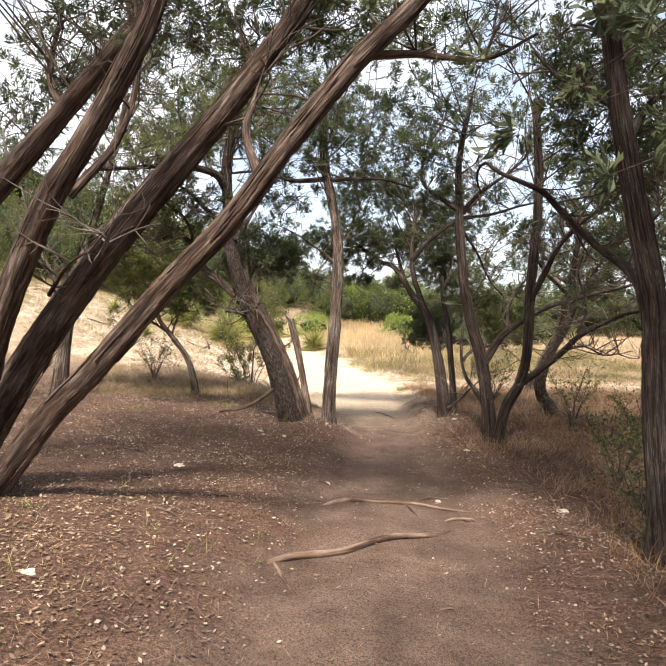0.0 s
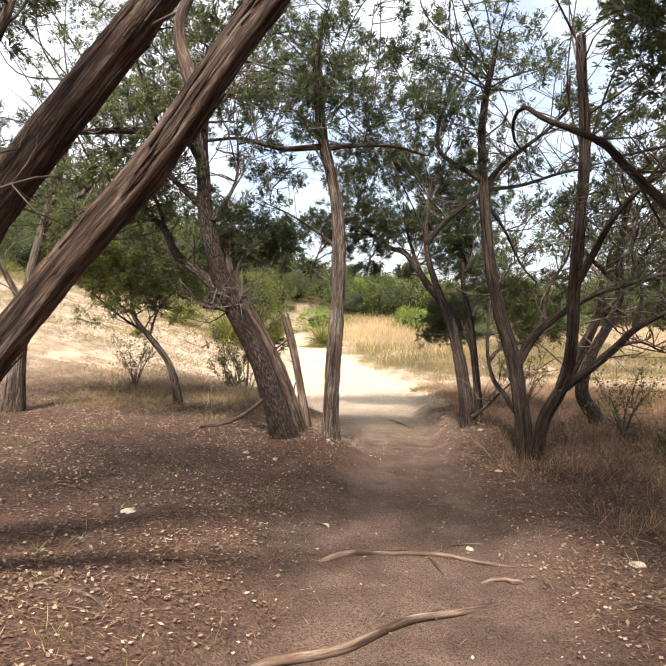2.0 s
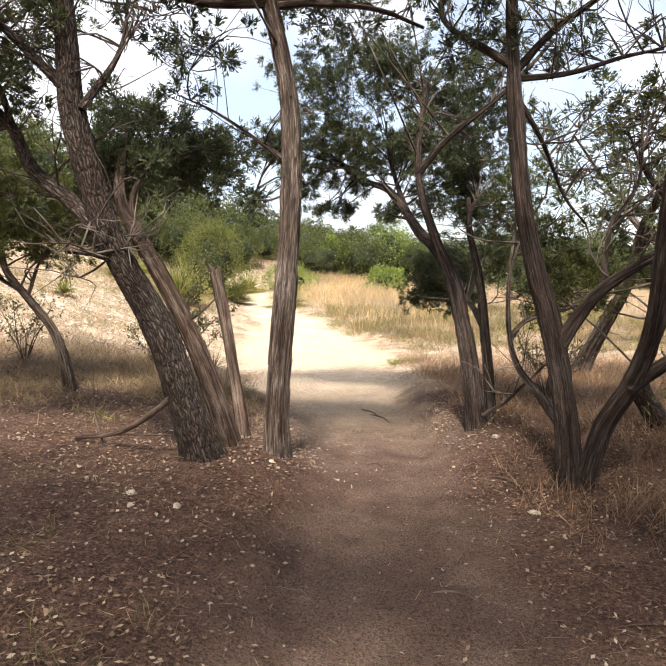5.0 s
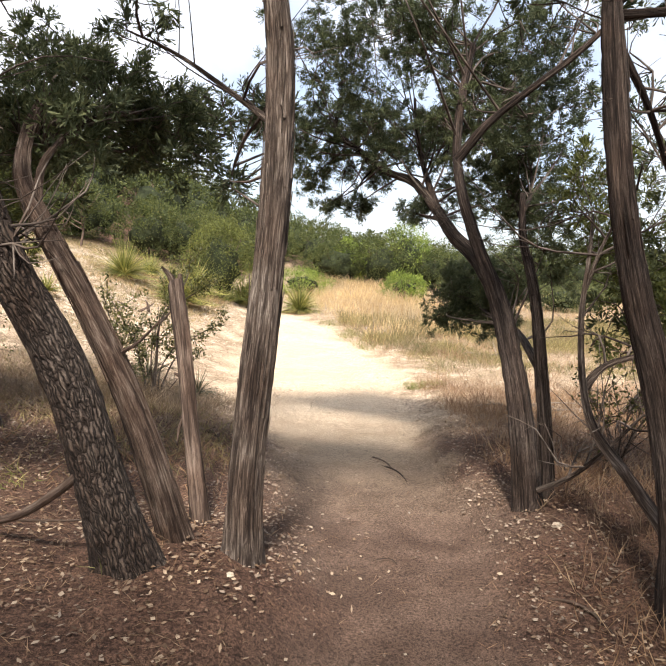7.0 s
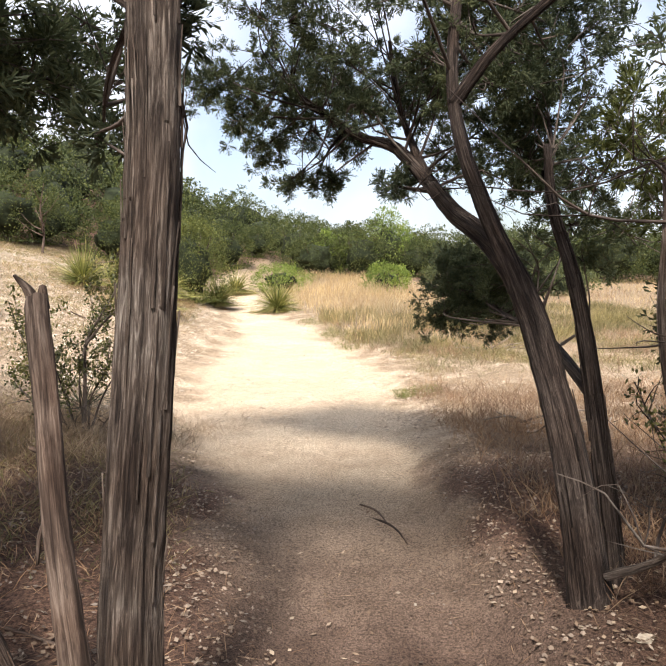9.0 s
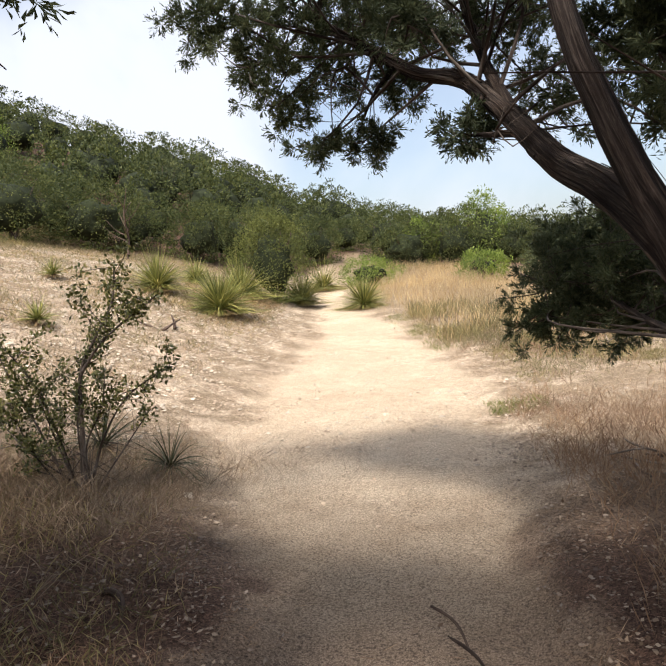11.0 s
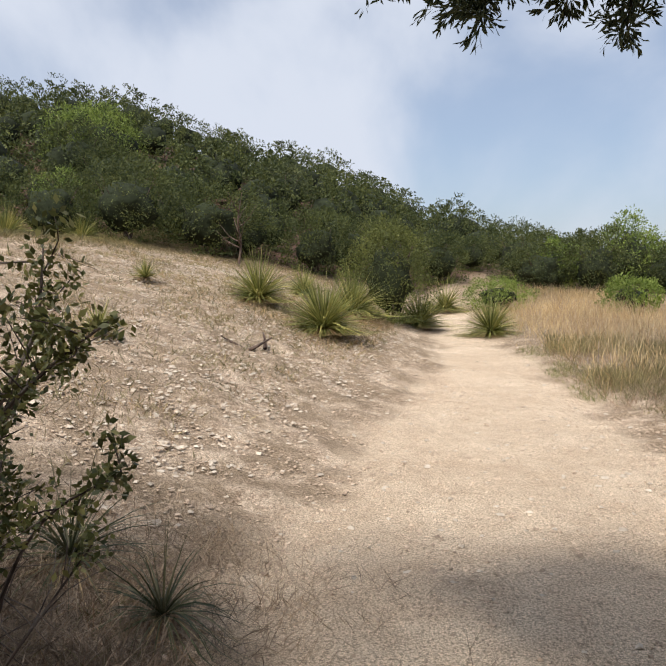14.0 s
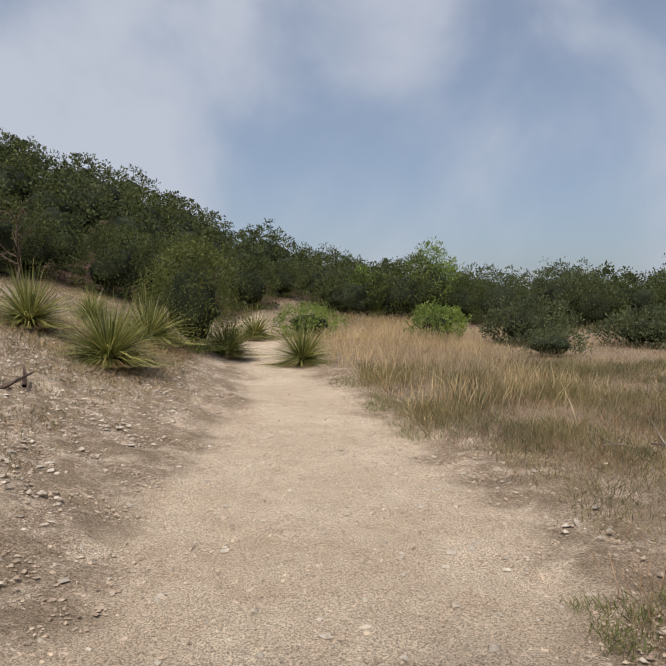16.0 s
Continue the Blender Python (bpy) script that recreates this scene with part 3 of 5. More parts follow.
tree("juniper_tree", "dark-barked juniper beside the trail with drooping foliage", (2.26, 4.6, 0.14),
     [rows([(2.28, 4.6, 0.0), (2.19, 4.6, 0.8), (2.15, 4.6, 1.59), (2.03, 4.6, 2.21), (1.91, 4.6, 2.85), (1.81, 4.6, 3.6), (1.75, 4.6, 4.3)], (0.105, 0.05))],
     [rows([(2.12, 4.6, 1.5), (2.35, 5.4, 1.85), (2.29, 6.0, 2.14), (2.04, 6.1, 2.42), (1.88, 6.15, 2.62), (1.69, 6.15, 2.71), (1.49, 6.2, 2.81), (1.38, 6.3, 2.92), (1.33, 6.4, 2.86), (1.36, 6.5, 2.74), (1.46, 6.6, 2.68)], (0.045, 0.006)),
      rows([(1.95, 4.6, 2.7), (2.2, 4.8, 3.0), (2.6, 5.0, 3.4)], (0.04, 0.012)),
      rows([(1.9, 4.6, 2.9), (1.6, 4.9, 3.2), (1.5, 5.2, 3.5)], (0.028, 0.008)),
      rows([(2.05, 4.6, 2.1), (2.35, 5.0, 2.3), (2.5, 5.5, 2.6)], (0.03, 0.008))],
     [(1.86, 5.4, 3.25, 0.27, 0.24, 0.23, 90), (1.79, 5.4, 3.58, 0.22, 0.2, 0.2, 60), (2.27, 5.2, 3.6, 0.3, 0.26, 0.26, 100), (2.4, 5.2, 2.94, 0.22, 0.23, 0.26, 90),
      # from (1.6, 3.6) on: foliage above the view, added to shade the trail's right
      (2.08, 5.6, 2.91, 0.21, 0.19, 0.21, 60), (2.47, 5.8, 2.68, 0.21, 0.19, 0.21, 60), (2.77, 6.5, 2.28, 0.28, 0.25, 0.2, 50), (1.9, 4.6, 4.3, 0.7, 0.7, 0.35, 130), (2.6, 4.0, 3.7, 0.5, 0.5, 0.35, 80), (1.6, 3.6, 4.5, 0.8, 0.7, 0.3, 200), (1.3, 4.9, 4.5, 0.8, 0.8, 0.3, 190), (2.3, 5.2, 4.6, 0.8, 0.8, 0.3, 190), (1.1, 3.6, 4.7, 0.7, 0.7, 0.3, 150), (1.6, 5.8, 4.7, 0.7, 0.6, 0.3, 150)],
     BARK_DARK_SHADE, CEDAR_LEAF, sides=22, ridge=0.11, bare=6, strips=70)

tree("juniper_tree", "many-stemmed juniper with dark crooked trunks spreading from one base", (1.95, 8.4, 0.0),
     [rows([(1.92, 8.4, -0.06), (1.9, 8.45, 0.45), (1.83, 8.55, 1.03), (1.71, 8.6, 1.51), (1.63, 8.65, 1.99), (1.59, 8.75, 2.64), (1.6, 8.84, 2.91), (1.58, 8.85, 3.34), (1.62, 8.85, 3.77), (1.74, 8.9, 4.31)], (0.088, 0.03)),
      rows([(1.98, 8.38, 0.0), (2.08, 8.3, 0.43), (2.22, 8.2, 0.75), (2.25, 8.0, 1.13), (2.23, 7.85, 1.64), (2.23, 7.75, 2.11), (2.26, 7.7, 2.61), (2.26, 7.65, 3.1), (2.22, 7.6, 3.54), (2.21, 7.6, 3.92)], (0.066, 0.04))],
     [rows([(1.86, 8.52, 0.95), (1.98, 8.48, 1.17), (2.1, 8.4, 1.35), (2.35, 8.35, 1.53), (2.65, 8.4, 1.68), (3.09, 8.5, 1.8), (3.56, 8.5, 1.92), (4.01, 8.5, 2.03)], (0.052, 0.016)),
      rows([(2.2, 8.2, 0.72), (2.48, 8.15, 0.94), (2.73, 8.12, 1.16), (2.9, 8.1, 1.33), (3.3, 8.0, 1.55), (3.71, 8.0, 1.66)], (0.05, 0.018)),
      rows([(1.6, 8.84, 2.89), (1.42, 8.9, 3.02), (1.21, 9.1, 3.23), (1.16, 9.28, 3.45), (1.24, 9.3, 3.8), (1.46, 9.3, 4.18), (1.51, 9.3, 4.52)], (0.034, 0.012)),
      rows([(1.6, 8.84, 2.85), (1.85, 8.8, 3.12), (2.15, 8.7, 3.33), (2.39, 8.6, 3.57), (2.4, 8.5, 3.88)], (0.03, 0.01)),
      rows([(1.6, 8.82, 2.8), (1.98, 8.8, 2.84), (2.35, 8.8, 2.95), (2.63, 8.8, 3.01)], (0.024, 0.01)),
      rows([(1.6, 8.75, 2.66), (1.82, 8.85, 2.37), (2.02, 8.95, 2.01), (2.2, 9.0, 1.82)], (0.022, 0.008)),
      rows([(2.23, 7.84, 1.7), (2.33, 7.6, 2.03), (2.38, 7.3, 2.28), (2.57, 7.2, 2.51), (2.71, 7.1, 2.63)], (0.038, 0.016)),
      rows([(2.73, 8.12, 1.16), (2.95, 8.1, 1.2), (3.15, 8.05, 1.1), (3.3, 8.0, 1.12)], (0.016, 0.005)),
      rows([(2.1, 8.4, 1.35), (2.2, 8.55, 1.75), (2.45, 8.7, 2.1), (2.5, 8.8, 2.6)], (0.022, 0.007)),
      rows([(2.9, 8.1, 1.33), (2.98, 8.15, 1.7), (2.9, 8.2, 2.1), (3.05, 8.3, 2.6)], (0.022, 0.007))],
     [(1.2, 8.5, 3.98, 0.37, 0.33, 0.32, 80), (1.68, 8.6, 4.22, 0.42, 0.38, 0.28, 80), (0.82, 8.5, 3.55, 0.37, 0.33, 0.27, 80), (1.35, 8.7, 3.46, 0.28, 0.25, 0.23, 50), (2.13, 8.6, 3.98, 0.37, 0.33, 0.28, 60),
      # last four blobs: high canopy added to keep sun off the trunks
      (0.77, 8.6, 4.16, 0.32, 0.29, 0.28, 60), (1.94, 8.9, 3.07, 0.29, 0.26, 0.19, 40), (1.38, 9.0, 3.01, 0.29, 0.26, 0.2, 40), (1.7, 7.2, 4.4, 0.8, 0.8, 0.3, 130), (2.6, 6.6, 4.0, 0.7, 0.7, 0.3, 100), (1.0, 7.6, 4.8, 0.8, 0.7, 0.3, 120), (2.8, 8.0, 4.2, 0.6, 0.6, 0.3, 80)],
     BARK_DARK_SHADE, CEDAR_LEAF, sides=20, ridge=0.11, bare=16, flare=0.45, strips=40)

tree("oak_tree", "twisted small oak trunk with light green leaves behind the junipers", (2.92, 9.3, 0.12),
     [rows([(2.92, 9.3, -0.05), (2.95, 9.3, 0.25), (2.79, 9.3, 0.59), (2.88, 9.25, 1.01), (3.19, 9.3, 1.58), (3.21, 9.3, 2.2), (3.31, 9.3, 2.73)], (0.1, 0.03))],
     [rows([(2.95, 9.25, 1.15), (3.3, 9.2, 1.9), (3.6, 9.1, 2.4)], (0.035, 0.01)), rows([(3.2, 9.3, 1.8), (2.8, 9.3, 2.2), (2.6, 9.3, 2.6)], (0.03, 0.008))],
     [(3.04, 9.0, 2.9, 0.44, 0.4, 0.34, 90), (3.66, 9.2, 2.62, 0.45, 0.41, 0.35, 90), (3.21, 8.8, 3.42, 0.43, 0.39, 0.29, 80), (2.6, 9.2, 2.62, 0.3, 0.27, 0.25, 50), (3.54, 8.5, 3.14, 0.37, 0.33, 0.32, 80), (2.63, 8.5, 3.53, 0.32, 0.29, 0.23, 50),
      (3.62, 9.5, 1.95, 0.42, 0.37, 0.26, 70), (2.41, 9.5, 1.79, 0.31, 0.28, 0.21, 50), (2.3, 9.6, 1.39, 0.32, 0.28, 0.21, 40), (4.23, 9.8, 1.63, 0.32, 0.29, 0.22, 50)],
     BARK_OAK, OAK_LEAF, sides=16, leaf=(0.045, 0.016), bare=5)

# bark darker than this tree's own: its unlit side is in the colour
tree("juniper_tree", "forked juniper with stringy grey bark overhanging the trail", (1.6, 9.5, 0.05),
     [rows([(1.56, 9.48, -0.05), (1.5, 9.6, 0.66), (1.45, 9.85, 1.15), (1.4, 10.1, 1.48), (1.33, 10.45, 1.7), (1.24, 10.8, 1.85), (1.17, 11.1, 2.03), (1.08, 11.5, 2.26), (0.98, 11.8, 2.42), (0.78, 12.0, 2.52), (0.49, 12.2, 2.75), (0.17, 12.4, 3.01)], (0.08, 0.022)),
            rows([(1.7, 9.56, -0.05), (1.67, 9.8, 0.9), (1.65, 10.0, 1.43), (1.6, 10.2, 1.83), (1.62, 10.35, 2.15)], (0.048, 0.018))],
     [rows([(1.475, 9.74, 0.95), (1.44, 9.92, 1.22), (1.38, 10.06, 1.5), (1.31, 10.18, 1.72), (1.25, 10.26, 1.92), (1.19, 10.34, 2.15), (1.16, 10.45, 2.45), (1.2, 10.6, 2.85), (1.3, 10.8, 3.3)], (0.058, 0.025)),
      rows([(1.16, 10.42, 2.38), (1.35, 10.35, 2.62), (1.62, 10.3, 2.85), (1.95, 10.2, 3.12), (2.3, 10.1, 3.5)], (0.036, 0.014)),
      rows([(1.15, 11.3, 2.15), (1.09, 11.7, 2.49), (1.03, 11.9, 2.82), (1.0, 12.0, 3.2)], (0.032, 0.012)),
      rows([(1.2, 11.0, 2.0), (1.1, 11.3, 2.05), (1.0, 11.55, 2.1)], (0.022, 0.008)),
      rows([(0.7, 12.05, 2.6), (0.55, 12.1, 2.45), (0.45, 12.1, 2.25)], (0.014, 0.005)),
      rows([(1.665, 9.83, 0.97), (1.75, 10.8, 1.15), (1.75, 11.5, 1.2), (1.7, 12.1, 1.3)], (0.032, 0.012)),
      rows([(1.6, 10.3, 2.0), (1.8, 10.8, 2.2), (1.9, 11.2, 2.5)], (0.025, 0.008))],
     [(-0.35, 12.1, 2.96, 0.2, 0.16, 0.15, 90), (-0.08, 12.2, 2.77, 0.24, 0.21, 0.18, 130), (0.18, 12.4, 3.09, 0.3, 0.27, 0.17, 130), (0.03, 12.2, 2.46, 0.12, 0.11, 0.12, 50), (0.33, 12.3, 2.71, 0.22, 0.19, 0.19, 120),
      (0.24, 12.1, 2.21, 0.1, 0.09, 0.06, 35), (0.52, 12.1, 2.21, 0.13, 0.12, 0.08, 50), (0.66, 12.5, 3.05, 0.28, 0.25, 0.2, 130), (0.86, 12.5, 2.85, 0.23, 0.2, 0.17, 90), (0.69, 12.2, 2.51, 0.13, 0.12, 0.09, 50),
      (1.0, 11.6, 2.11, 0.12, 0.11, 0.08, 55), (1.37, 12.0, 2.78, 0.23, 0.2, 0.23, 120), (1.47, 12.0, 2.38, 0.15, 0.18, 0.2, 80), (1.77, 11.3, 2.52, 0.23, 0.21, 0.21, 130), (1.86, 11.3, 2.19, 0.19, 0.17, 0.19, 100),
      # last three blobs of this row: overhead cover added for shade
      (1.16, 12.2, 2.91, 0.18, 0.17, 0.18, 80), (1.01, 11.5, 3.68, 0.45, 0.4, 0.3, 150), (1.66, 11.4, 3.18, 0.29, 0.26, 0.29, 110), (0.47, 12.0, 3.84, 0.4, 0.4, 0.3, 120), (0.1, 11.6, 3.6, 0.4, 0.4, 0.25, 90), (1.2, 10.7, 2.75, 0.2, 0.2, 0.25, 60), (1.5, 10.6, 2.6, 0.2, 0.2, 0.2, 60), (1.3, 10.4, 4.3, 0.7, 0.7, 0.3, 130), (0.4, 10.6, 4.3, 0.6, 0.6, 0.3, 90), (2.1, 10.6, 3.6, 0.5, 0.5, 0.3, 90),
      (1.66, 12.3, 1.4, 0.3, 0.27, 0.2, 240), (1.46, 12.1, 1.21, 0.15, 0.14, 0.13, 90), (1.83, 12.1, 1.22, 0.23, 0.21, 0.15, 150), (1.79, 12.5, 1.64, 0.23, 0.2, 0.17, 120), (1.88, 11.8, 1.42, 0.19, 0.17, 0.17, 120),
      (1.78, 11.2, 2.17, 0.28, 0.26, 0.21, 90), (1.95, 11.0, 1.75, 0.21, 0.19, 0.17, 70), (1.9, 11.0, 2.7, 0.35, 0.3, 0.3, 130), (2.1, 10.8, 2.2, 0.3, 0.3, 0.25, 100), (1.55, 11.0, 3.0, 0.35, 0.3, 0.3, 110), (2.3, 11.2, 1.8, 0.3, 0.25, 0.25, 90),
      (0.25, 11.4, 3.33, 0.26, 0.25, 0.24, 120), (0.58, 11.5, 2.99, 0.22, 0.2, 0.2, 110), (1.02, 11.3, 3.45, 0.3, 0.28, 0.26, 150), (1.48, 11.3, 3.25, 0.3, 0.28, 0.26, 150), (1.85, 11.2, 3.5, 0.32, 0.3, 0.3, 150),
      (1.18, 11.4, 2.84, 0.2, 0.2, 0.19, 110), (0.75, 11.5, 2.62, 0.14, 0.13, 0.11, 60), (2.1, 11.2, 3.1, 0.28, 0.25, 0.25, 120), (1.66, 11.3, 2.81, 0.24, 0.22, 0.22, 120), (1.73, 11.4, 2.4, 0.18, 0.16, 0.17, 90), (0.7, 11.4, 3.73, 0.32, 0.3, 0.22, 130)],
     BARK_DARK_SHADE, CEDAR_LEAF, sides=26, ridge=0.13, bare=1, leaf=(0.036, 0.0075), per=12, strips=110, dens=3.9, tuft=26, tuft_size=0.056)

tree("juniper_tree", "straight pale juniper trunk with fibrous peeling bark at the trail edge", (-0.05, 8.47, 0.1),
     [rows([(-0.05, 8.48, 0.05), (-0.04, 8.5, 0.68), (0.02, 8.55, 1.45), (0.05, 8.6, 2.0), (0.04, 8.65, 2.55), (-0.02, 8.7, 2.95), (-0.11, 8.7, 3.33), (-0.14, 8.7, 3.72), (-0.17, 8.7, 4.3)], (0.08, 0.045))],
     [rows([(0.03, 8.68, 2.2), (-0.15, 8.85, 2.35), (-0.5, 9.0, 2.6), (-0.8, 9.1, 2.75)], (0.02, 0.005)),
      rows([(-0.07, 8.7, 3.26), (-0.46, 8.6, 3.21), (-0.69, 8.6, 3.25), (-0.97, 8.5, 3.3), (-1.3, 8.4, 3.25)], (0.034, 0.012)),
      rows([(-0.04, 8.7, 3.24), (0.23, 8.74, 3.27), (0.65, 8.9, 3.29), (1.0, 9.1, 3.24)], (0.032, 0.012)),
      rows([(-0.02, 8.82, 2.33), (-0.18, 9.0, 2.15), (-0.25, 9.15, 2.0)], (0.01, 0.004))],
     [(-0.1, 8.8, 3.89, 0.3, 0.27, 0.23, 80), (-0.45, 8.6, 3.68, 0.28, 0.25, 0.2, 70), (0.27, 8.9, 3.65, 0.31, 0.28, 0.23, 80), (-0.57, 8.8, 2.95, 0.23, 0.21, 0.15, 40), (0.3, 9.2, 3.33, 0.26, 0.24, 0.2, 60),
      # last three blobs: mostly unseen treetop, added to block the sun
      (-0.78, 8.7, 3.15, 0.25, 0.22, 0.15, 40), (-0.01, 8.7, 4.4, 0.5, 0.45, 0.3, 120), (-0.24, 8.5, 3.4, 0.2, 0.2, 0.14, 40), (-0.24, 9.2, 2.0, 0.07, 0.07, 0.06, 18), (-0.03, 9.1, 2.35, 0.09, 0.1, 0.11, 30), (-0.75, 9.1, 2.75, 0.12, 0.1, 0.08, 12), (0.3, 8.0, 4.7, 0.8, 0.8, 0.3, 130), (-0.8, 8.9, 4.6, 0.7, 0.7, 0.3, 110), (0.5, 9.4, 4.4, 0.6, 0.6, 0.3, 90)],
     BARK_CEDAR, CEDAR_LEAF, sides=26, ridge=0.12, bare=2, strips=160)

tree("oak_tree", "leaning oak with dark furrowed bark and a spreading crown", (-0.45, 8.27, 0.2),
     [rows([(-0.45, 8.25, 0.1), (-0.59, 8.23, 0.57), (-0.75, 8.2, 1.1), (-0.97, 8.15, 1.54), (-1.11, 8.1, 1.97), (-1.22, 8.1, 2.43), (-1.24, 8.1, 2.78), (-1.26, 8.1, 3.23), (-1.2, 8.1, 3.72), (-1.16, 8.1, 4.06)], (0.11, 0.05))],
     [rows([(-1.26, 8.1, 3.0), (-1.36, 8.0, 3.15), (-1.6, 7.9, 3.21), (-1.92, 7.7, 3.18), (-2.15, 7.5, 3.12), (-2.5, 7.3, 3.05)], (0.055, 0.018)),
      rows([(-1.03, 8.13, 1.64), (-1.3, 8.3, 1.88), (-1.59, 8.4, 2.11), (-1.71, 8.4, 2.37), (-1.91, 8.45, 2.51), (-2.19, 8.5, 2.46), (-2.6, 8.5, 2.6)], (0.058, 0.018)),
      rows([(-1.23, 8.1, 2.5), (-1.5, 8.1, 2.77), (-1.74, 8.1, 2.99), (-1.98, 8.1, 3.13)], (0.034, 0.012)),
      rows([(-0.95, 8.15, 1.5), (-1.1, 8.05, 1.56), (-1.25, 8.0, 1.57)], (0.026, 0.01)),
      rows([(-1.15, 8.05, 2.4), (-0.95, 8.2, 2.8), (-0.95, 8.4, 3.3)], (0.025, 0.008)),
      rows([(-1.68, 8.4, 2.3), (-1.8, 8.3, 2.7), (-2.1, 8.0, 2.9)], (0.025, 0.008))],
     [(-1.9, 7.4, 3.33, 0.32, 0.29, 0.18, 60), (-1.5, 7.8, 3.43, 0.25, 0.23, 0.16, 50), (-2.23, 7.8, 2.83, 0.29, 0.26, 0.19, 60), (-1.82, 8.0, 2.97, 0.3, 0.27, 0.2, 60), (-2.4, 8.4, 2.53, 0.43, 0.38, 0.18, 80), (-1.49, 8.2, 2.84, 0.21, 0.19, 0.21, 40),
      # last nine blobs: out-of-view crown, added to cast shade on trail and bank
      (-1.0, 8.4, 3.49, 0.25, 0.2, 0.18, 40), (-1.82, 8.5, 2.6, 0.29, 0.26, 0.18, 50), (-2.76, 8.6, 2.39, 0.29, 0.26, 0.18, 50), (-1.2, 8.0, 4.1, 0.6, 0.6, 0.3, 110), (-1.7, 7.2, 4.2, 0.8, 0.8, 0.3, 70), (-0.5, 7.2, 4.6, 0.7, 0.7, 0.3, 45), (-1.6, 9.4, 4.4, 0.8, 0.8, 0.3, 130), (-2.6, 10.2, 4.0, 0.7, 0.7, 0.3, 110), (-0.9, 10.3, 4.5, 0.7, 0.6, 0.3, 190), (-1.6, 10.9, 4.6, 0.9, 0.6, 0.3, 190), (-2.7, 11.1, 4.4, 0.8, 0.6, 0.3, 200), (-0.6, 11.1, 4.7, 0.6, 0.5, 0.3, 110), (0.3, 10.9, 4.8, 0.7, 0.5, 0.3, 80)],
     BARK_OAK, OAK_LEAF, sides=24, ridge=0.1, bare=14)

tree("juniper_tree", "slanting juniper stem behind the oak with a dark foliage clump", (-0.32, 8.58, 0.15),
     [rows([(-0.3, 8.58, 0.05), (-0.53, 8.5, 0.82), (-0.76, 8.46, 1.35), (-0.95, 8.45, 1.7), (-1.06, 8.5, 1.9), (-1.12, 8.7, 2.15), (-1.15, 9.0, 2.4)], (0.075, 0.022))],
     [rows([(-0.98, 8.46, 1.76), (-1.0, 8.6, 2.0), (-0.9, 8.9, 2.25), (-0.8, 9.3, 2.38)], (0.022, 0.008)),
      rows([(-0.66, 8.48, 1.13), (-0.55, 8.45, 1.18), (-0.42, 8.4, 1.3)], (0.014, 0.004))],
     [(-1.1, 9.4, 2.45, 0.36, 0.32, 0.22, 190), (-0.83, 9.5, 2.3, 0.33, 0.3, 0.17, 170), (-1.25, 9.1, 2.2, 0.25, 0.22, 0.18, 110), (-0.7, 9.7, 2.38, 0.2, 0.18, 0.13, 70), (-1.35, 9.6, 2.75, 0.3, 0.3, 0.22, 110), (-0.6, 10.1, 2.5, 0.25, 0.22, 0.2, 110), (-1.1, 8.75, 2.15, 0.25, 0.25, 0.18, 110)],
     BARK_RED, CEDAR_LEAF, sides=20, ridge=0.11, strips=60)

tree("juniper_tree", "small crooked juniper with a low rounded crown on the bank", (-2.05, 10.2, 0.3),
     [rows([(-2.03, 10.2, 0.2), (-2.08, 10.2, 0.6), (-2.18, 10.2, 0.92), (-2.4, 10.2, 1.22), (-2.6, 10.2, 1.5), (-2.65, 10.25, 1.9)], (0.06, 0.022))],
     [rows([(-2.4, 10.2, 1.25), (-2.75, 10.1, 1.5), (-3.1, 10.1, 1.8)], (0.022, 0.008)), rows([(-2.4, 10.2, 1.25), (-2.3, 10.3, 1.6), (-2.05, 10.3, 1.85)], (0.02, 0.007))],
     [(-2.54, 10.2, 2.09, 0.61, 0.55, 0.28, 230), (-3.16, 10.1, 2.1, 0.41, 0.37, 0.25, 130), (-2.0, 10.3, 1.95, 0.33, 0.3, 0.24, 90), (-2.76, 9.9, 1.75, 0.36, 0.32, 0.18, 80), (-2.36, 10.5, 1.7, 0.29, 0.26, 0.19, 60), (-2.71, 10.3, 2.35, 0.43, 0.38, 0.19, 100)],
     BARK_CEDAR, CEDAR_YOUNG, sides=14, ridge=0.1, bare=5)

tree("juniper_tree", "thin crooked young juniper with bare lower limbs", (2.0, 8.5, 0.1),
     [rows([(2.1, 8.4, 0.05), (1.93, 8.6, 0.36), (1.87, 8.9, 0.54), (1.75, 9.1, 0.75), (1.71, 9.2, 0.99), (1.75, 9.4, 1.33), (1.81, 9.5, 1.7), (1.87, 9.65, 1.95)], (0.04, 0.008))],
     [rows([(1.72, 9.2, 0.95), (1.85, 9.25, 1.08), (2.1, 9.3, 1.15), (2.4, 9.5, 1.2)], (0.025, 0.01)), rows([(1.78, 9.45, 1.5), (1.9, 9.5, 1.8), (2.1, 9.6, 2.1)], (0.014, 0.005)),
      rows([(1.58, 9.45, 0.3), (1.7, 9.3, 0.42), (1.85, 9.2, 0.6), (2.1, 9.3, 0.8)], (0.02, 0.008))],
     [(2.3, 9.6, 1.3, 0.25, 0.22, 0.15, 80), (2.1, 9.8, 1.75, 0.2, 0.2, 0.2, 60), (2.45, 10.0, 1.5, 0.24, 0.22, 0.17, 70), (2.1, 10.3, 2.2, 0.2, 0.22, 0.24, 60)],
     BARK_CEDAR, CEDAR_YOUNG, sides=12, ridge=0.1, bare=7)

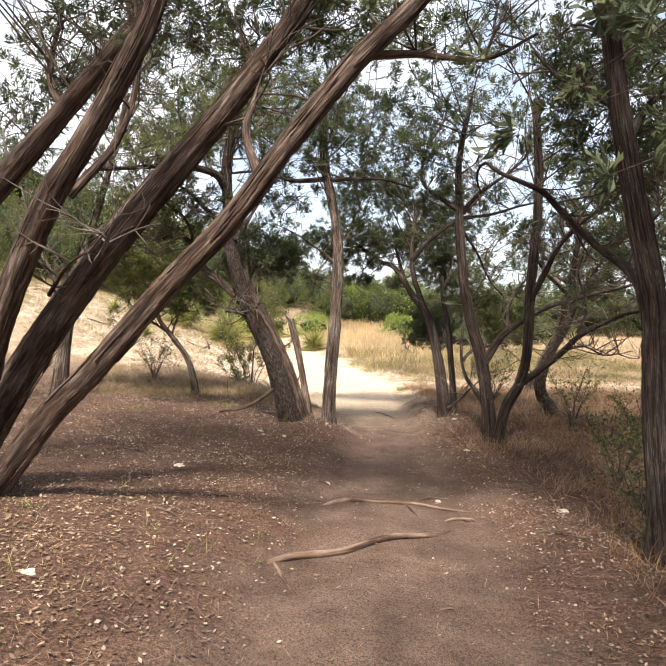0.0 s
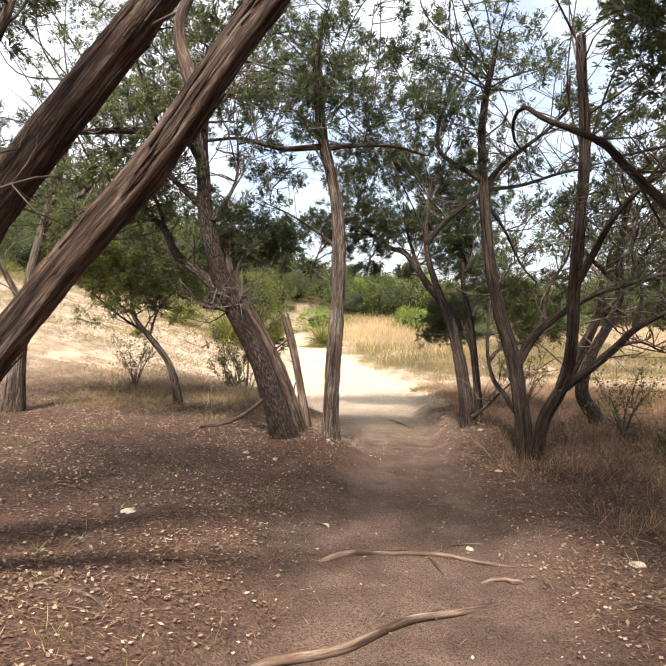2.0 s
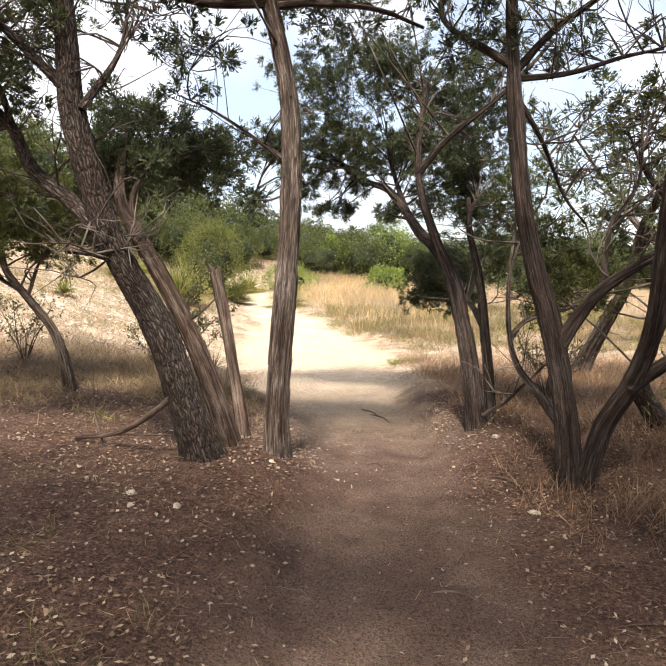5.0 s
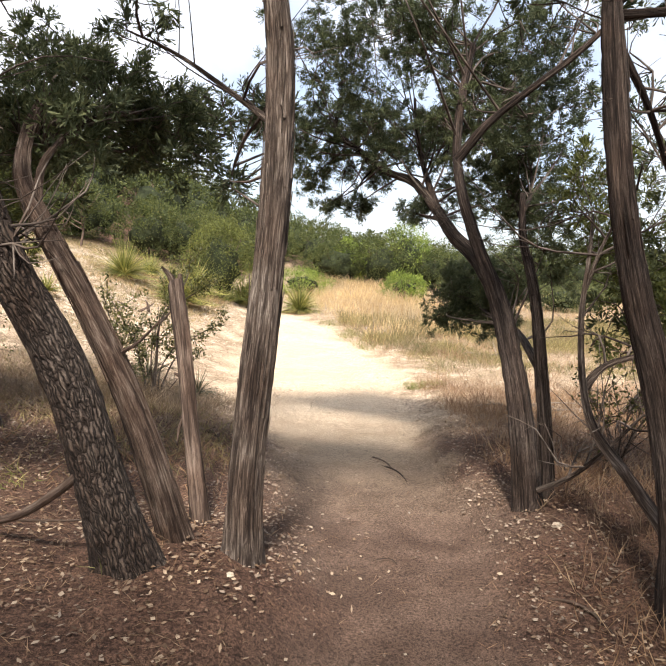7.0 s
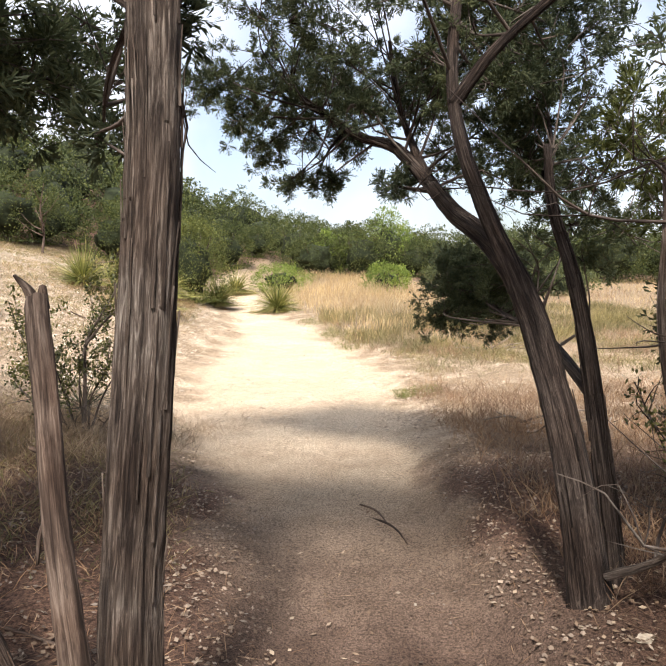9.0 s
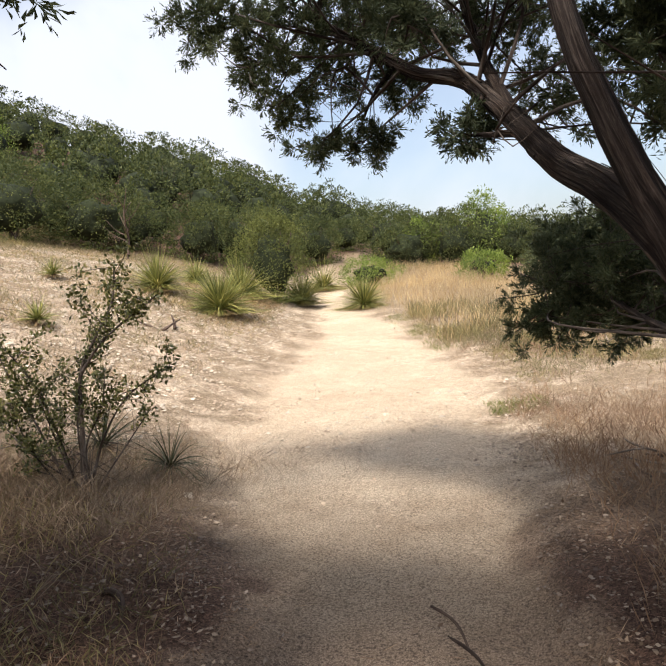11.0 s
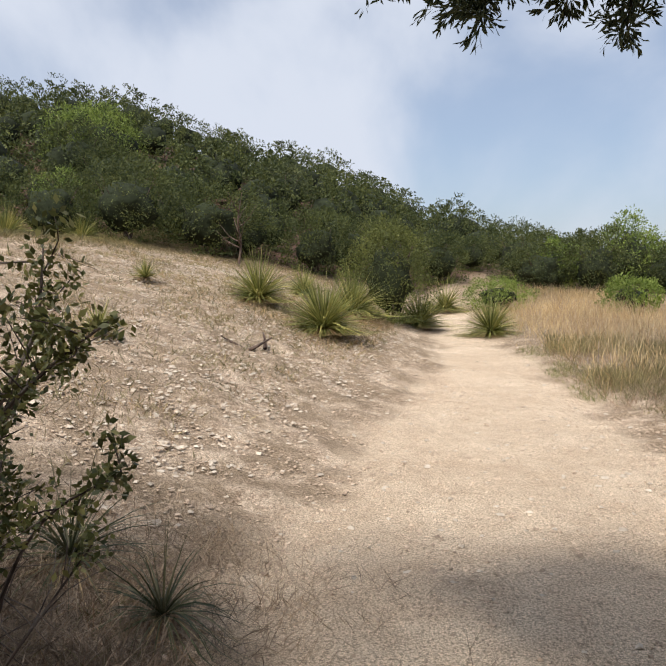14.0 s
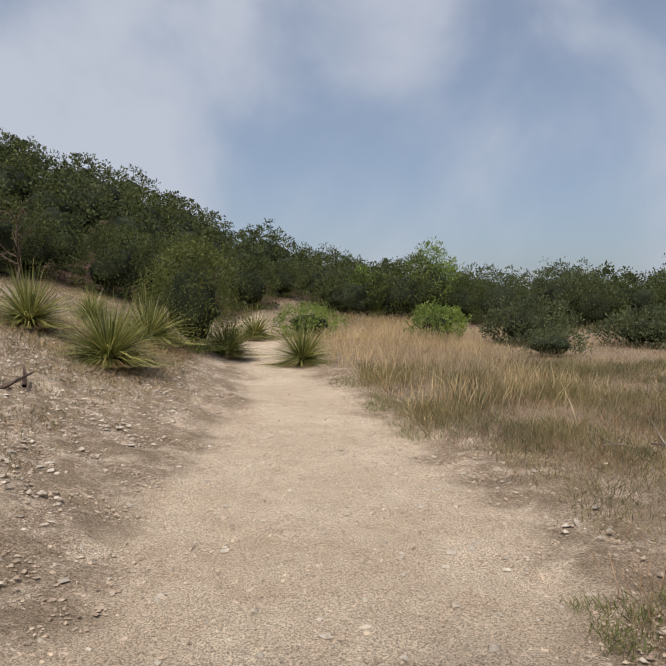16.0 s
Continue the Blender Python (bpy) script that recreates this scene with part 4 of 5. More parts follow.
tree("juniper_tree", "dense juniper on the bank behind the leaning trunks", (-3.6, 9.0, 0.4),
     [rows([(-3.6, 9.0, 0.3), (-3.5, 9.0, 1.2), (-3.3, 9.0, 2.2), (-3.0, 9.0, 3.2), (-2.7, 9.0, 4.4)], (0.1, 0.03))],
     [rows([(-3.45, 9.0, 1.6), (-3.8, 9.0, 2.3), (-4.1, 9.0, 3.2)], (0.04, 0.012)), rows([(-3.2, 9.0, 2.5), (-2.5, 9.2, 3.2), (-1.9, 9.3, 3.9)], (0.04, 0.012)), rows([(-3.3, 9.0, 2.2), (-2.9, 9.3, 2.7), (-2.4, 9.5, 3.0)], (0.03, 0.01))],
     [(-4.03, 9.0, 3.68, 0.5, 0.45, 0.44, 100), (-3.03, 9.0, 3.41, 0.5, 0.45, 0.39, 100), (-2.43, 9.0, 4.02, 0.5, 0.45, 0.44, 100), (-3.59, 9.3, 2.9, 0.46, 0.41, 0.34, 80), (-1.86, 9.5, 3.94, 0.41, 0.42, 0.47, 80), (-2.68, 9.5, 3.18, 0.53, 0.47, 0.29, 80),
      (-4.14, 9.0, 2.69, 0.4, 0.35, 0.33, 90), (-2.15, 9.0, 4.79, 0.55, 0.5, 0.44, 90), (-2.98, 9.0, 4.95, 0.5, 0.45, 0.44, 90), (-1.49, 9.0, 4.74, 0.39, 0.4, 0.44, 60), (-3.49, 8.5, 4.7, 0.47, 0.42, 0.37, 70)],
     BARK_CEDAR, CEDAR_LEAF, sides=14, ridge=0.1, bare=6)

# trees added beside and behind the start of the walk, unseen ones for shade
ADDED_GROVE = [(-5.2, 5.5, 4.4, 1), (-4.8, 2.0, 4.6, 2), (-3.6, -1.2, 4.8, 3), (3.6, 2.2, 4.6, 4), (4.4, 6.4, 4.2, 5), (3.2, -1.5, 4.8, 6), (-1.6, -3.2, 5.0, 7), (1.2, -4.2, 4.8, 8), (5.6, 9.4, 3.6, 9), (-5.8, 9.4, 3.8, 10), (5.4, 3.9, 4.5, 11), (3.5, 12.8, 3.2, 13), (6.2, 12.4, 3.8, 14), (-0.9, -0.9, 5.4, 15), (2.5, 1.4, 4.8, 16), (1.0, -1.6, 5.4, 17), (1.9, 0.2, 5.1, 18), (3.2, 2.9, 4.9, 19), (3.4, 5.2, 4.7, 20)]
for gx, gy, tall, seed in ADDED_GROVE:
    r = np.random.default_rng(seed)
    g0 = up(gx, gy)
    lean = r.normal(0, 0.25, 2)
    trunk = [(gx + lean[0] * t * tall * 0.5 + r.normal(0, 0.06), gy + lean[1] * t * tall * 0.5 + r.normal(0, 0.06), g0 - 0.08 + t * tall * 0.85) for t in (0, 0.25, 0.5, 0.75, 1)]
    limbs, crown = [], []
    for k in range(6):
        a, hz = r.uniform(0, 6.28), r.uniform(0.35, 0.8)
        o = np.array(trunk[1]) * (1 - hz) + np.array(trunk[4]) * hz
        e = o + np.array([math.cos(a) * 1.1, math.sin(a) * 1.1, r.uniform(0.3, 0.9)])
        limbs.append(rows([tuple(o), tuple((o + e) / 2 + r.normal(0, 0.1, 3)), tuple(e)], (0.04, 0.012)))
        crown.append((*e, r.uniform(0.45, 0.7), r.uniform(0.45, 0.7), r.uniform(0.3, 0.45), 85))
    crown.append((*trunk[4], 0.7, 0.7, 0.5, 110))
    tree("juniper_tree", "shaggy juniper added to fill and shade the grove, with a dense evergreen crown", (gx, gy, g0), [rows(trunk, (0.11, 0.035))], limbs, crown,
         BARK_CEDAR, CEDAR_LEAF, sides=14, ridge=0.1, bare=4, per=6, leaf=(0.075, 0.019), tuft_size=0.1, group="junipers of the grove", dens=2.2, swell=1.3)

# ---- dead wood and roots ----
stump = thing("dead_tree", "broken grey dead juniper stem with a splintered top", "dead tree", at=(-0.29, 8.8, 0.15))
stem = part("stem", moved(tubes("stem", [rows([(-0.27, 8.78, 0.05), (-0.39, 8.95, 0.73), (-0.47, 9.12, 1.1), (-0.55, 9.28, 1.38), (-0.57, 9.33, 1.45)], (0.046, 0.04))], BARK_DEAD, 18, 0.04, 0.12, 0.12, 0.5), (-0.29, 8.8, 0.15)), stump)
part("splinter", moved(tubes("splinter", [[(-0.56, 9.3, 1.4, 0.03), (-0.6, 9.34, 1.48, 0.02), (-0.66, 9.36, 1.54, 0.006)], [(-0.55, 9.32, 1.42, 0.03), (-0.55, 9.34, 1.5, 0.012)]], BARK_DEAD, 8, 0.02, 0.1), (-0.29, 8.8, 0.15)), stump)
for q in ([(-0.41, 8.98, 0.8, 0.012), (-0.45, 8.96, 0.72, 0.009), (-0.46, 8.95, 0.62, 0.005)], [(-0.44, 9.05, 0.95, 0.012), (-0.5, 9.03, 0.98, 0.007)]):
    part("snag", moved(tubes("snag", [q], BARK_DEAD, 7, 0.03), (-0.29, 8.8, 0.15)), stump)


def lying(name, label, category, pts, r0, r1, material=BARK_DEAD, lift=0.5, forks=(), group="", ridge=0.08):
    """A root or stick on the ground along x, y points; forks: more such rows."""
    at = (*pts[0], up(*pts[0]))
    ob = thing(name, label, category, group, at)
    for k, q in enumerate((pts, *forks)):
        d = 1.0 if k == 0 else 0.42
        s = spline(np.array([(x, y, 0.0) for x, y in q]), 0.12)
        wig = RNG.normal(0, r0 * 0.35, len(s))
        row = []
        for i, (x, y, _) in enumerate(s):
            f = i / (len(s) - 1)
            r = (r0 + (r1 - r0) * f) * d
            row.append((x, y, up(x, y) + r * (lift - 1.6 * max(0.0, 1 - 8 * min(f, 1 - f))) + wig[i] * 0.3, r))
        part("root" if "root" in name else "stick", moved(tubes(name, [row], material, 10, 0.05, ridge, 0.1), at), ob)
    return ob


lying("tree_root", "thick bare tree root crossing the worn trail", "root", [(-0.39, 4.19), (-0.2, 4.42), (0.1, 4.57), (0.27, 4.72), (0.48, 4.91), (0.7, 5.06), (0.93, 5.25)], 0.03, 0.017, ROOT, 0.75, [[(-0.33, 4.24), (-0.25, 4.03), (-0.17, 3.86)], [(0.5, 4.92), (0.55, 5.02), (0.63, 5.12)]])
lying("tree_root", "thin bare root lying across the trodden earth", "root", [(-0.08, 5.65), (0.12, 5.81), (0.35, 5.9), (0.64, 5.96), (0.83, 5.96), (1.07, 5.84), (1.22, 5.78)], 0.024, 0.009, ROOT, 0.6, [[(0.66, 5.97), (0.88, 6.19), (1.07, 6.25)], [(0.66, 5.94), (0.69, 5.75), (0.72, 5.65)]])
lying("tree_root", "short knobbly root end in the trail", "root", [(0.91, 5.56), (1.07, 5.59), (1.11, 5.52), (1.18, 5.54)], 0.015, 0.018, ROOT, 0.5)
STICKS = [((-0.12, 6.3), (0.0, 6.25), 0.009), ((0.76, 11.05), (0.93, 10.6), 0.008), ((0.78, 7.1), (1.0, 7.05), 0.007), ((0.58, 9.08), (0.72, 9.04), 0.009), ((0.7, 11.3), (0.85, 10.9), 0.008),
          ((-0.72, 11.0), (-0.55, 10.8), 0.02), ((1.5, 5.2), (2.0, 5.0), 0.012), ((0.63, 3.8), (0.72, 3.72), 0.008), ((-1.3, 4.6), (-0.9, 4.4), 0.008), ((-1.9, 6.2), (-1.5, 5.9), 0.009),
          ((-1.0, 5.0), (-0.7, 5.1), 0.006), ((-1.5, 3.9), (-1.1, 3.8), 0.007), ((-2.0, 3.6), (-1.6, 3.7), 0.009), ((1.6, 6.8), (2.1, 6.6), 0.009), ((-1.3, 7.6), (-0.8, 7.4), 0.009), ((1.4, 8.6), (1.6, 8.3), 0.008), ((-1.0, 9.3), (-0.4, 9.1), 0.008)]
for a, b, r in STICKS:
    mid = ((a[0] + b[0]) / 2 + 0.03, (a[1] + b[1]) / 2 + 0.04)
    lying("fallen_stick", "dry grey stick lying on the ground", "stick", [a, mid, b], r, r * 0.6, BARK_DEAD, 0.8, group="fallen sticks")
prop = thing("fallen_branch", "long dead branch leaning against the oak trunk", "branch", at=(-1.35, 8.5, 0.3))
part("branch", moved(tubes("branch", [[(-1.4, 8.5, up(-1.4, 8.5) + 0.01, 0.012), (-1.05, 8.35, 0.42, 0.018), (-0.8, 8.22, 0.58, 0.02), (-0.64, 8.16, 0.72, 0.018)]], BARK_DEAD, 9, 0.05, 0.08, 0.1), (-1.35, 8.5, 0.3)), prop)
part("side_twig", moved(tubes("side_twig", [[(-1.2, 8.42, 0.35, 0.008), (-1.3, 8.6, 0.5, 0.005), (-1.35, 8.75, 0.75, 0.002)], [(-1.1, 8.38, 0.4, 0.007), (-0.9, 8.5, 0.36, 0.005), (-0.7, 8.6, 0.34, 0.003)]], BARK_DEAD, 6, 0.05), (-1.35, 8.5, 0.3)), prop)


def snarl(name, label, x, y, n, size, r0, seed, tall=0.5, material=BLEACHED):
    """A heap of bleached dead twigs."""
    g = np.random.default_rng(seed)
    g0 = up(x, y)
    ob = thing(name, label, "dead wood", at=(x, y, g0))
    for _ in range(n):
        a, ln = g.uniform(0, 6.28), size * g.uniform(0.5, 1.1)
        d = np.array([math.cos(a), math.sin(a), g.uniform(-0.05, tall)])
        o = np.array([g.normal(0, size * 0.25), g.normal(0, size * 0.25), 0.02])
        row = [(*o, r0), (*(o + d * ln * 0.5 + g.normal(0, 0.04, 3)), r0 * 0.7), (*(o + d * ln + g.normal(0, 0.06, 3)), r0 * 0.3)]
        part("twig", tubes("twig", [[(p, q, max(s, 0.0), r) for p, q, s, r in row]], material, 6, 0.08, 0.05), ob)
    return ob


snarl("dead_root", "weathered forked root wood on the stony bank", -3.83, 20.28, 4, 0.5, 0.035, 3, 0.6, BARK_DEAD)
snarl("dead_brush", "bleached dead twigs at the edge of the tall grass", 1.35, 23.3, 11, 0.6, 0.008, 4, 0.8)
snarl("dead_brush", "bleached dead branches lying in dry grass", 3.7, 20.1, 14, 0.8, 0.012, 5, 0.4)
snarl("dead_brush", "heap of grey dead twigs in rusty grass", 2.4, 12.9, 14, 0.7, 0.012, 6, 0.35)
lying("fallen_log", "weathered log lying on the bare slope", "log", [(-10.4, 23.6), (-9.6, 23.4), (-8.7, 23.2)], 0.035, 0.02, BARK_DEAD, 0.7, [[(-9.8, 23.3), (-9.0, 23.0), (-8.4, 22.8)]])
lying("fallen_log", "grey dead branch on the stony bank", "log", [(-6.6, 18.3), (-6.1, 18.1), (-5.4, 18.0)], 0.024, 0.01, BARK_DEAD, 0.7, [[(-6.2, 18.2), (-5.8, 18.5), (-5.3, 18.6)], [(-6.3, 18.1), (-5.9, 17.8), (-5.6, 17.6)]])

# ---- shrubs ----
def shrub(name, label, x, y, stems, leaf_mat, n_leaf, size, seed, twig=0.9, category="shrub"):
    """Stems as rows of offsets from the base; oval leaves in little groups on the outer part, bare twigs below."""
    g = np.random.default_rng(seed)
    g0 = up(x, y)
    ob = thing(name, label, category, at=(x, y, g0))
    tips, tw = [], []
    for pts, r0, leafy_from in stems:
        part("stem", tubes("stem", [rows(pts, (r0, 0.003))], TWIG, 8, 0.05, 0.05, 0.08), ob)
        s = spline(np.array(pts, float), 0.04)
        for i, p in enumerate(s):
            f = i / len(s)
            if g.random() < twig * 0.6:
                d = unit(g.normal(size=3) + np.array([0, 0, 0.4]))
                ln = g.uniform(0.1, 0.42) * (1.2 - 0.5 * f)
                e = p + d * ln
                m = (p + e) / 2 + g.normal(0, 0.02, 3)
                tw.append([(*p, 0.0035), (*m, 0.0025), (*e, 0.0012)])
                if f > leafy_from:
                    tips += [m, e, (m + e) / 2, (p + m) / 2, e]
        tips += [q for i, q in enumerate(s) if i / len(s) > leafy_from]
    tagged(part("twigwork", tubes("twigwork", tw, TWIG, 4, 0.1), ob), kind="stuff")
    tips = np.array(tips)
    pick = tips[g.integers(0, len(tips), n_leaf)]
    b = pick + g.normal(0, 0.026, (n_leaf, 3))
    tagged(part("leafage", blades("leafage", b, g.normal(size=(n_leaf, 3)) + [0, 0, 0.25], g.uniform(0.7, 1.3, n_leaf) * size, g.uniform(0.8, 1.2, n_leaf) * size * 0.55, leaf_mat), ob), kind="stuff")
    return ob


shrub("evergreen_shrub", "open leggy shrub with small glossy dark leaves", -1.5, 12.4,
      [([(0, 0, 0), (0.03, 0, 0.35), (0.06, 0, 0.75), (0.2, 0, 1.0), (0.32, 0, 1.2), (0.36, 0, 1.45)], 0.02, 0.5), ([(0.06, 0, 0.75), (0.25, -0.05, 0.95), (0.5, -0.1, 1.12), (0.66, -0.1, 1.22)], 0.012, 0.35),
       ([(-0.05, 0, 0), (-0.15, 0, 0.4), (-0.3, 0, 0.75), (-0.42, -0.1, 1.0)], 0.012, 0.4), ([(-0.1, 0, 0), (-0.3, 0.05, 0.4), (-0.45, 0, 0.8), (-0.52, -0.05, 1.1)], 0.01, 0.4),
       ([(0.05, 0, 0), (0.2, -0.05, 0.35), (0.42, -0.1, 0.62), (0.7, -0.12, 0.78)], 0.01, 0.55), ([(0, 0.05, 0), (-0.05, 0.1, 0.4), (0.02, 0.15, 0.8), (0.15, 0.2, 1.05)], 0.01, 0.4),
       ([(-0.1, -0.05, 0), (-0.28, -0.1, 0.3), (-0.38, -0.1, 0.6)], 0.008, 0.3), ([(0.05, 0, 0), (0.1, -0.1, 0.3), (0.25, -0.15, 0.55), (0.3, -0.15, 0.8)], 0.008, 0.5),
       ([(-0.05, 0, 0), (-0.1, -0.1, 0.35), (-0.15, -0.15, 0.62)], 0.008, 0.3), ([(0.1, 0, 0), (0.3, 0, 0.25), (0.5, 0, 0.5)], 0.007, 0.75), ([(0, 0, 0), (-0.35, 0, 0.25), (-0.6, 0.1, 0.45)], 0.007, 0.7)],
      SHRUB_LEAF, 5600, 0.032, 11)
EIGHT = [([(0, 0, 0), (0.12 * math.cos(a), 0.12 * math.sin(a), 0.3), (0.32 * math.cos(a + 0.3), 0.32 * math.sin(a + 0.3), 0.62 + 0.12 * math.sin(3 * a))], 0.008, 0.45) for a in (0.2, 1.1, 1.9, 2.8, 3.6, 4.5, 5.3, 6.0)]
shrub("evergreen_shrub", "twiggy shrub with sparse leaves beside the trail trees", 3.1, 8.9, EIGHT, SHRUB_LEAF, 700, 0.034, 12)
shrub("evergreen_shrub", "thin leafy shrub in the dry undergrowth", 2.35, 10.2, EIGHT, SHRUB_LEAF, 600, 0.032, 13)
shrub("evergreen_shrub", "low leafy shrub under the trail-side junipers", 2.75, 6.6, EIGHT, SHRUB_LEAF, 1100, 0.034, 14)
shrub("evergreen_shrub", "bushy green shrub in the dry grass by the dark juniper", 2.9, 5.4, EIGHT, SHRUB_LEAF, 1200, 0.034, 18)
shrub("evergreen_shrub", "leafy shrub against the tan grass", 3.6, 8.0, EIGHT, SHRUB_LEAF, 1000, 0.034, 19)
shrub("evergreen_shrub", "small dark shrub on the leaf-strewn bank", -3.0, 11.5, EIGHT, SHRUB_LEAF, 700, 0.032, 15)
shrub("evergreen_shrub", "low green seedling in the leaf litter", 2.35, 4.9, [(p[:2], r, 0.3) for p, r, _ in EIGHT], SHRUB_LEAF, 350, 0.034, 16)
shrub("evergreen_shrub", "low green seedling in the dry grass", 2.6, 5.8, [(p[:2], r, 0.3) for p, r, _ in EIGHT], SHRUB_LEAF, 350, 0.034, 17)


def rosette(name, label, x, y, n, length, width, material, seed, droop=0.4, low=0.2, category="sotol"):
    """A tussock of long arching strap leaves from one heart, with a skirt of dry ones."""
    g = np.random.default_rng(seed)
    g0 = up(x, y)
    ob = thing(name, label, category, at=(x, y, g0))
    for which, count, mat, lo, hi, ln in (("rosette", int(n * 2.3), material, low, 1.0, 1.0), ("dry_skirt", int(n * 0.5), DRY_BANK, -0.25, 0.3, 0.8)):
        az, el = g.uniform(0, 6.28, count), np.arcsin(g.uniform(lo, hi, count))
        d = np.column_stack([np.cos(az) * np.cos(el), np.sin(az) * np.cos(el), np.sin(el)])
        L = length * ln * g.uniform(0.65, 1.15, count)
        t = np.linspace(0, 1, 6)
        sag = droop * g.uniform(0.4, 1.2, count) * np.cos(el)
        c = np.array([0, 0, 0.08]) + d[:, None] * (L[:, None] * t)[..., None]
        c[..., 2] -= (L * sag)[:, None] * t ** 2
        c[..., 2] = np.maximum(c[..., 2], 0.01)
        side = unit(np.cross(d, g.normal(size=(count, 3)) * 0.3 + [0, 0, 1.0]))
        w = width * (1 - 0.9 * t ** 1.5)
        a, b = c - side[:, None] * w[None, :, None] / 2, c + side[:, None] * w[None, :, None] / 2
        co = np.stack([a, b], 2).reshape(-1, 3)
        base = (np.arange(count) * 12)[:, None] + np.arange(5)[None] * 2
        idx = np.stack([base, base + 1, base + 3, base + 2], -1).reshape(-1, 4)
        tagged(part(which, quads(which, co, idx, mat), ob, "dry straw-coloured leaves" if which == "dry_skirt" else ""), kind="stuff")
    return ob


SOTOL = "big tussock of narrow arching green-yellow leaves"
for i, (x, y, n, ln) in enumerate([(-5.5, 24.4, 300, 1.15), (-3.75, 23.5, 460, 1.2), (-4.3, 27.6, 380, 1.4), (-3.1, 30.9, 400, 1.2), (-3.3, 38.0, 300, 1.5), (-0.95, 29.6, 340, 1.2), (-5.9, 28.5, 220, 0.9),
                                  (-16.6, 29.5, 240, 1.3), (-15.2, 27.8, 260, 1.3), (-14.5, 30.5, 200, 1.2), (-13.0, 24.0, 220, 1.1)]):
    rosette("sotol", SOTOL, x, y, n, ln, 0.022, SOTOL_LEAF, 30 + i, 0.5, 0.1)
rosette("sotol", "small yellow-green tussock on the stony bank", -4.9, 17.9, 90, 0.42, 0.016, SOTOL_LEAF, 50)
rosette("sotol", "small yellow-green tussock on the slope", -7.4, 23.0, 90, 0.5, 0.016, SOTOL_LEAF, 51)
rosette("yucca", "lax dark yucca with limp narrow leaves beside the shrub", -1.18, 13.1, 46, 0.52, 0.01, YUCCA_LEAF, 52, 1.0, 0.15, "yucca")
rosette("yucca", "lax dark yucca half hidden by the shrub", -1.8, 13.3, 46, 0.6, 0.012, YUCCA_LEAF, 53, 0.7, 0.3, "yucca")


def crown_shape(d, tall, wide, off):
    """Points of an uneven, billowing crown in the directions d."""
    k = np.array([1 + 0.34 * noise.noise(Vector(v) * 1.9 + off) + 0.2 * noise.noise(Vector(v) * 4.3 + off) + 0.1 * noise.noise(Vector(v) * 9.0 + off) for v in d])[:, None]
    return np.array([0, 0, tall * 0.42]) + d * k * [wide, wide, tall * 0.55]


def crown_blades(g, tall, wide, n, leaf, off):
    """Leaf rows over a crown: dense sprays that stand out from its billows."""
    m = max(20, n // 16)
    d = unit(g.normal(size=(m, 3)) + [0, 0, 0.3])
    c = np.array([0, 0, tall * 0.42])
    tuft = c + (crown_shape(d, tall, wide, off) - c) * (1 - 0.25 * g.random((m, 1)) ** 1.5)
    k = g.integers(0, m, n)
    puff = unit(g.normal(size=(n, 3)) + 0.5 * d[k] + [0, 0, 0.25])
    base = tuft[k] + puff * g.uniform(0.35, 1.0, (n, 1)) * g.uniform(0.09, 0.19, m)[k][:, None] * max(wide, tall * 0.45)
    base[:, 2] = np.maximum(base[:, 2], 0.02 * tall)
    way = puff + g.normal(0, 0.45, (n, 3)) + [0, 0, 0.3]
    return base, way, g.uniform(0.5, 1.35, n) * leaf, g.uniform(0.6, 1.2, n) * leaf * 0.62


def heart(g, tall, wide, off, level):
    """A solid core well within the leaves; its dark colour gives the crown's inner shade."""
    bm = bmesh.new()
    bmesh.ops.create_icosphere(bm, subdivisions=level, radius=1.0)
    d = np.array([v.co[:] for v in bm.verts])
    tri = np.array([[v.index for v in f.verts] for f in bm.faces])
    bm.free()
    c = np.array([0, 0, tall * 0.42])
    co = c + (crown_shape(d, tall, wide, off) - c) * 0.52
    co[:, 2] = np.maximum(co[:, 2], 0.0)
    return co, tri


def bushy(name, label, x, y, tall, wide, lumps, per, leaf, mat, seed, category="bush", group=""):
    g = np.random.default_rng(seed)
    g0 = up(x, y)
    ob = thing(name, label, category, group, (x, y, g0))
    stems = []
    for k in range(5):
        a = g.uniform(0, 6.28)
        stems.append([(0.03 * k, 0, -0.05, 0.05 * tall / 3), (0.25 * wide * math.cos(a), 0.25 * wide * math.sin(a), tall * 0.35, 0.03 * tall / 3), (0.6 * wide * math.cos(a), 0.6 * wide * math.sin(a), tall * 0.75, 0.01)])
    part("trunk", tubes("trunk", stems[:1], BARK_CEDAR, 9, 0.15, 0.08), ob)
    for q in stems[1:]:
        part("branch", tubes("branch", [q], BARK_CEDAR, 6, 0.25), ob)
    off = Vector(g.uniform(0, 50, 3))
    part("heart", quads("heart", *heart(g, tall, wide, off, 3), INNER_SHADE, True), ob, "dark core that stands in for shade inside the crown")
    tagged(part("crown", blades("crown", *crown_blades(g, tall, wide, lumps * per, leaf, off), mat, scale_leaf=True), ob), kind="stuff")
    return ob


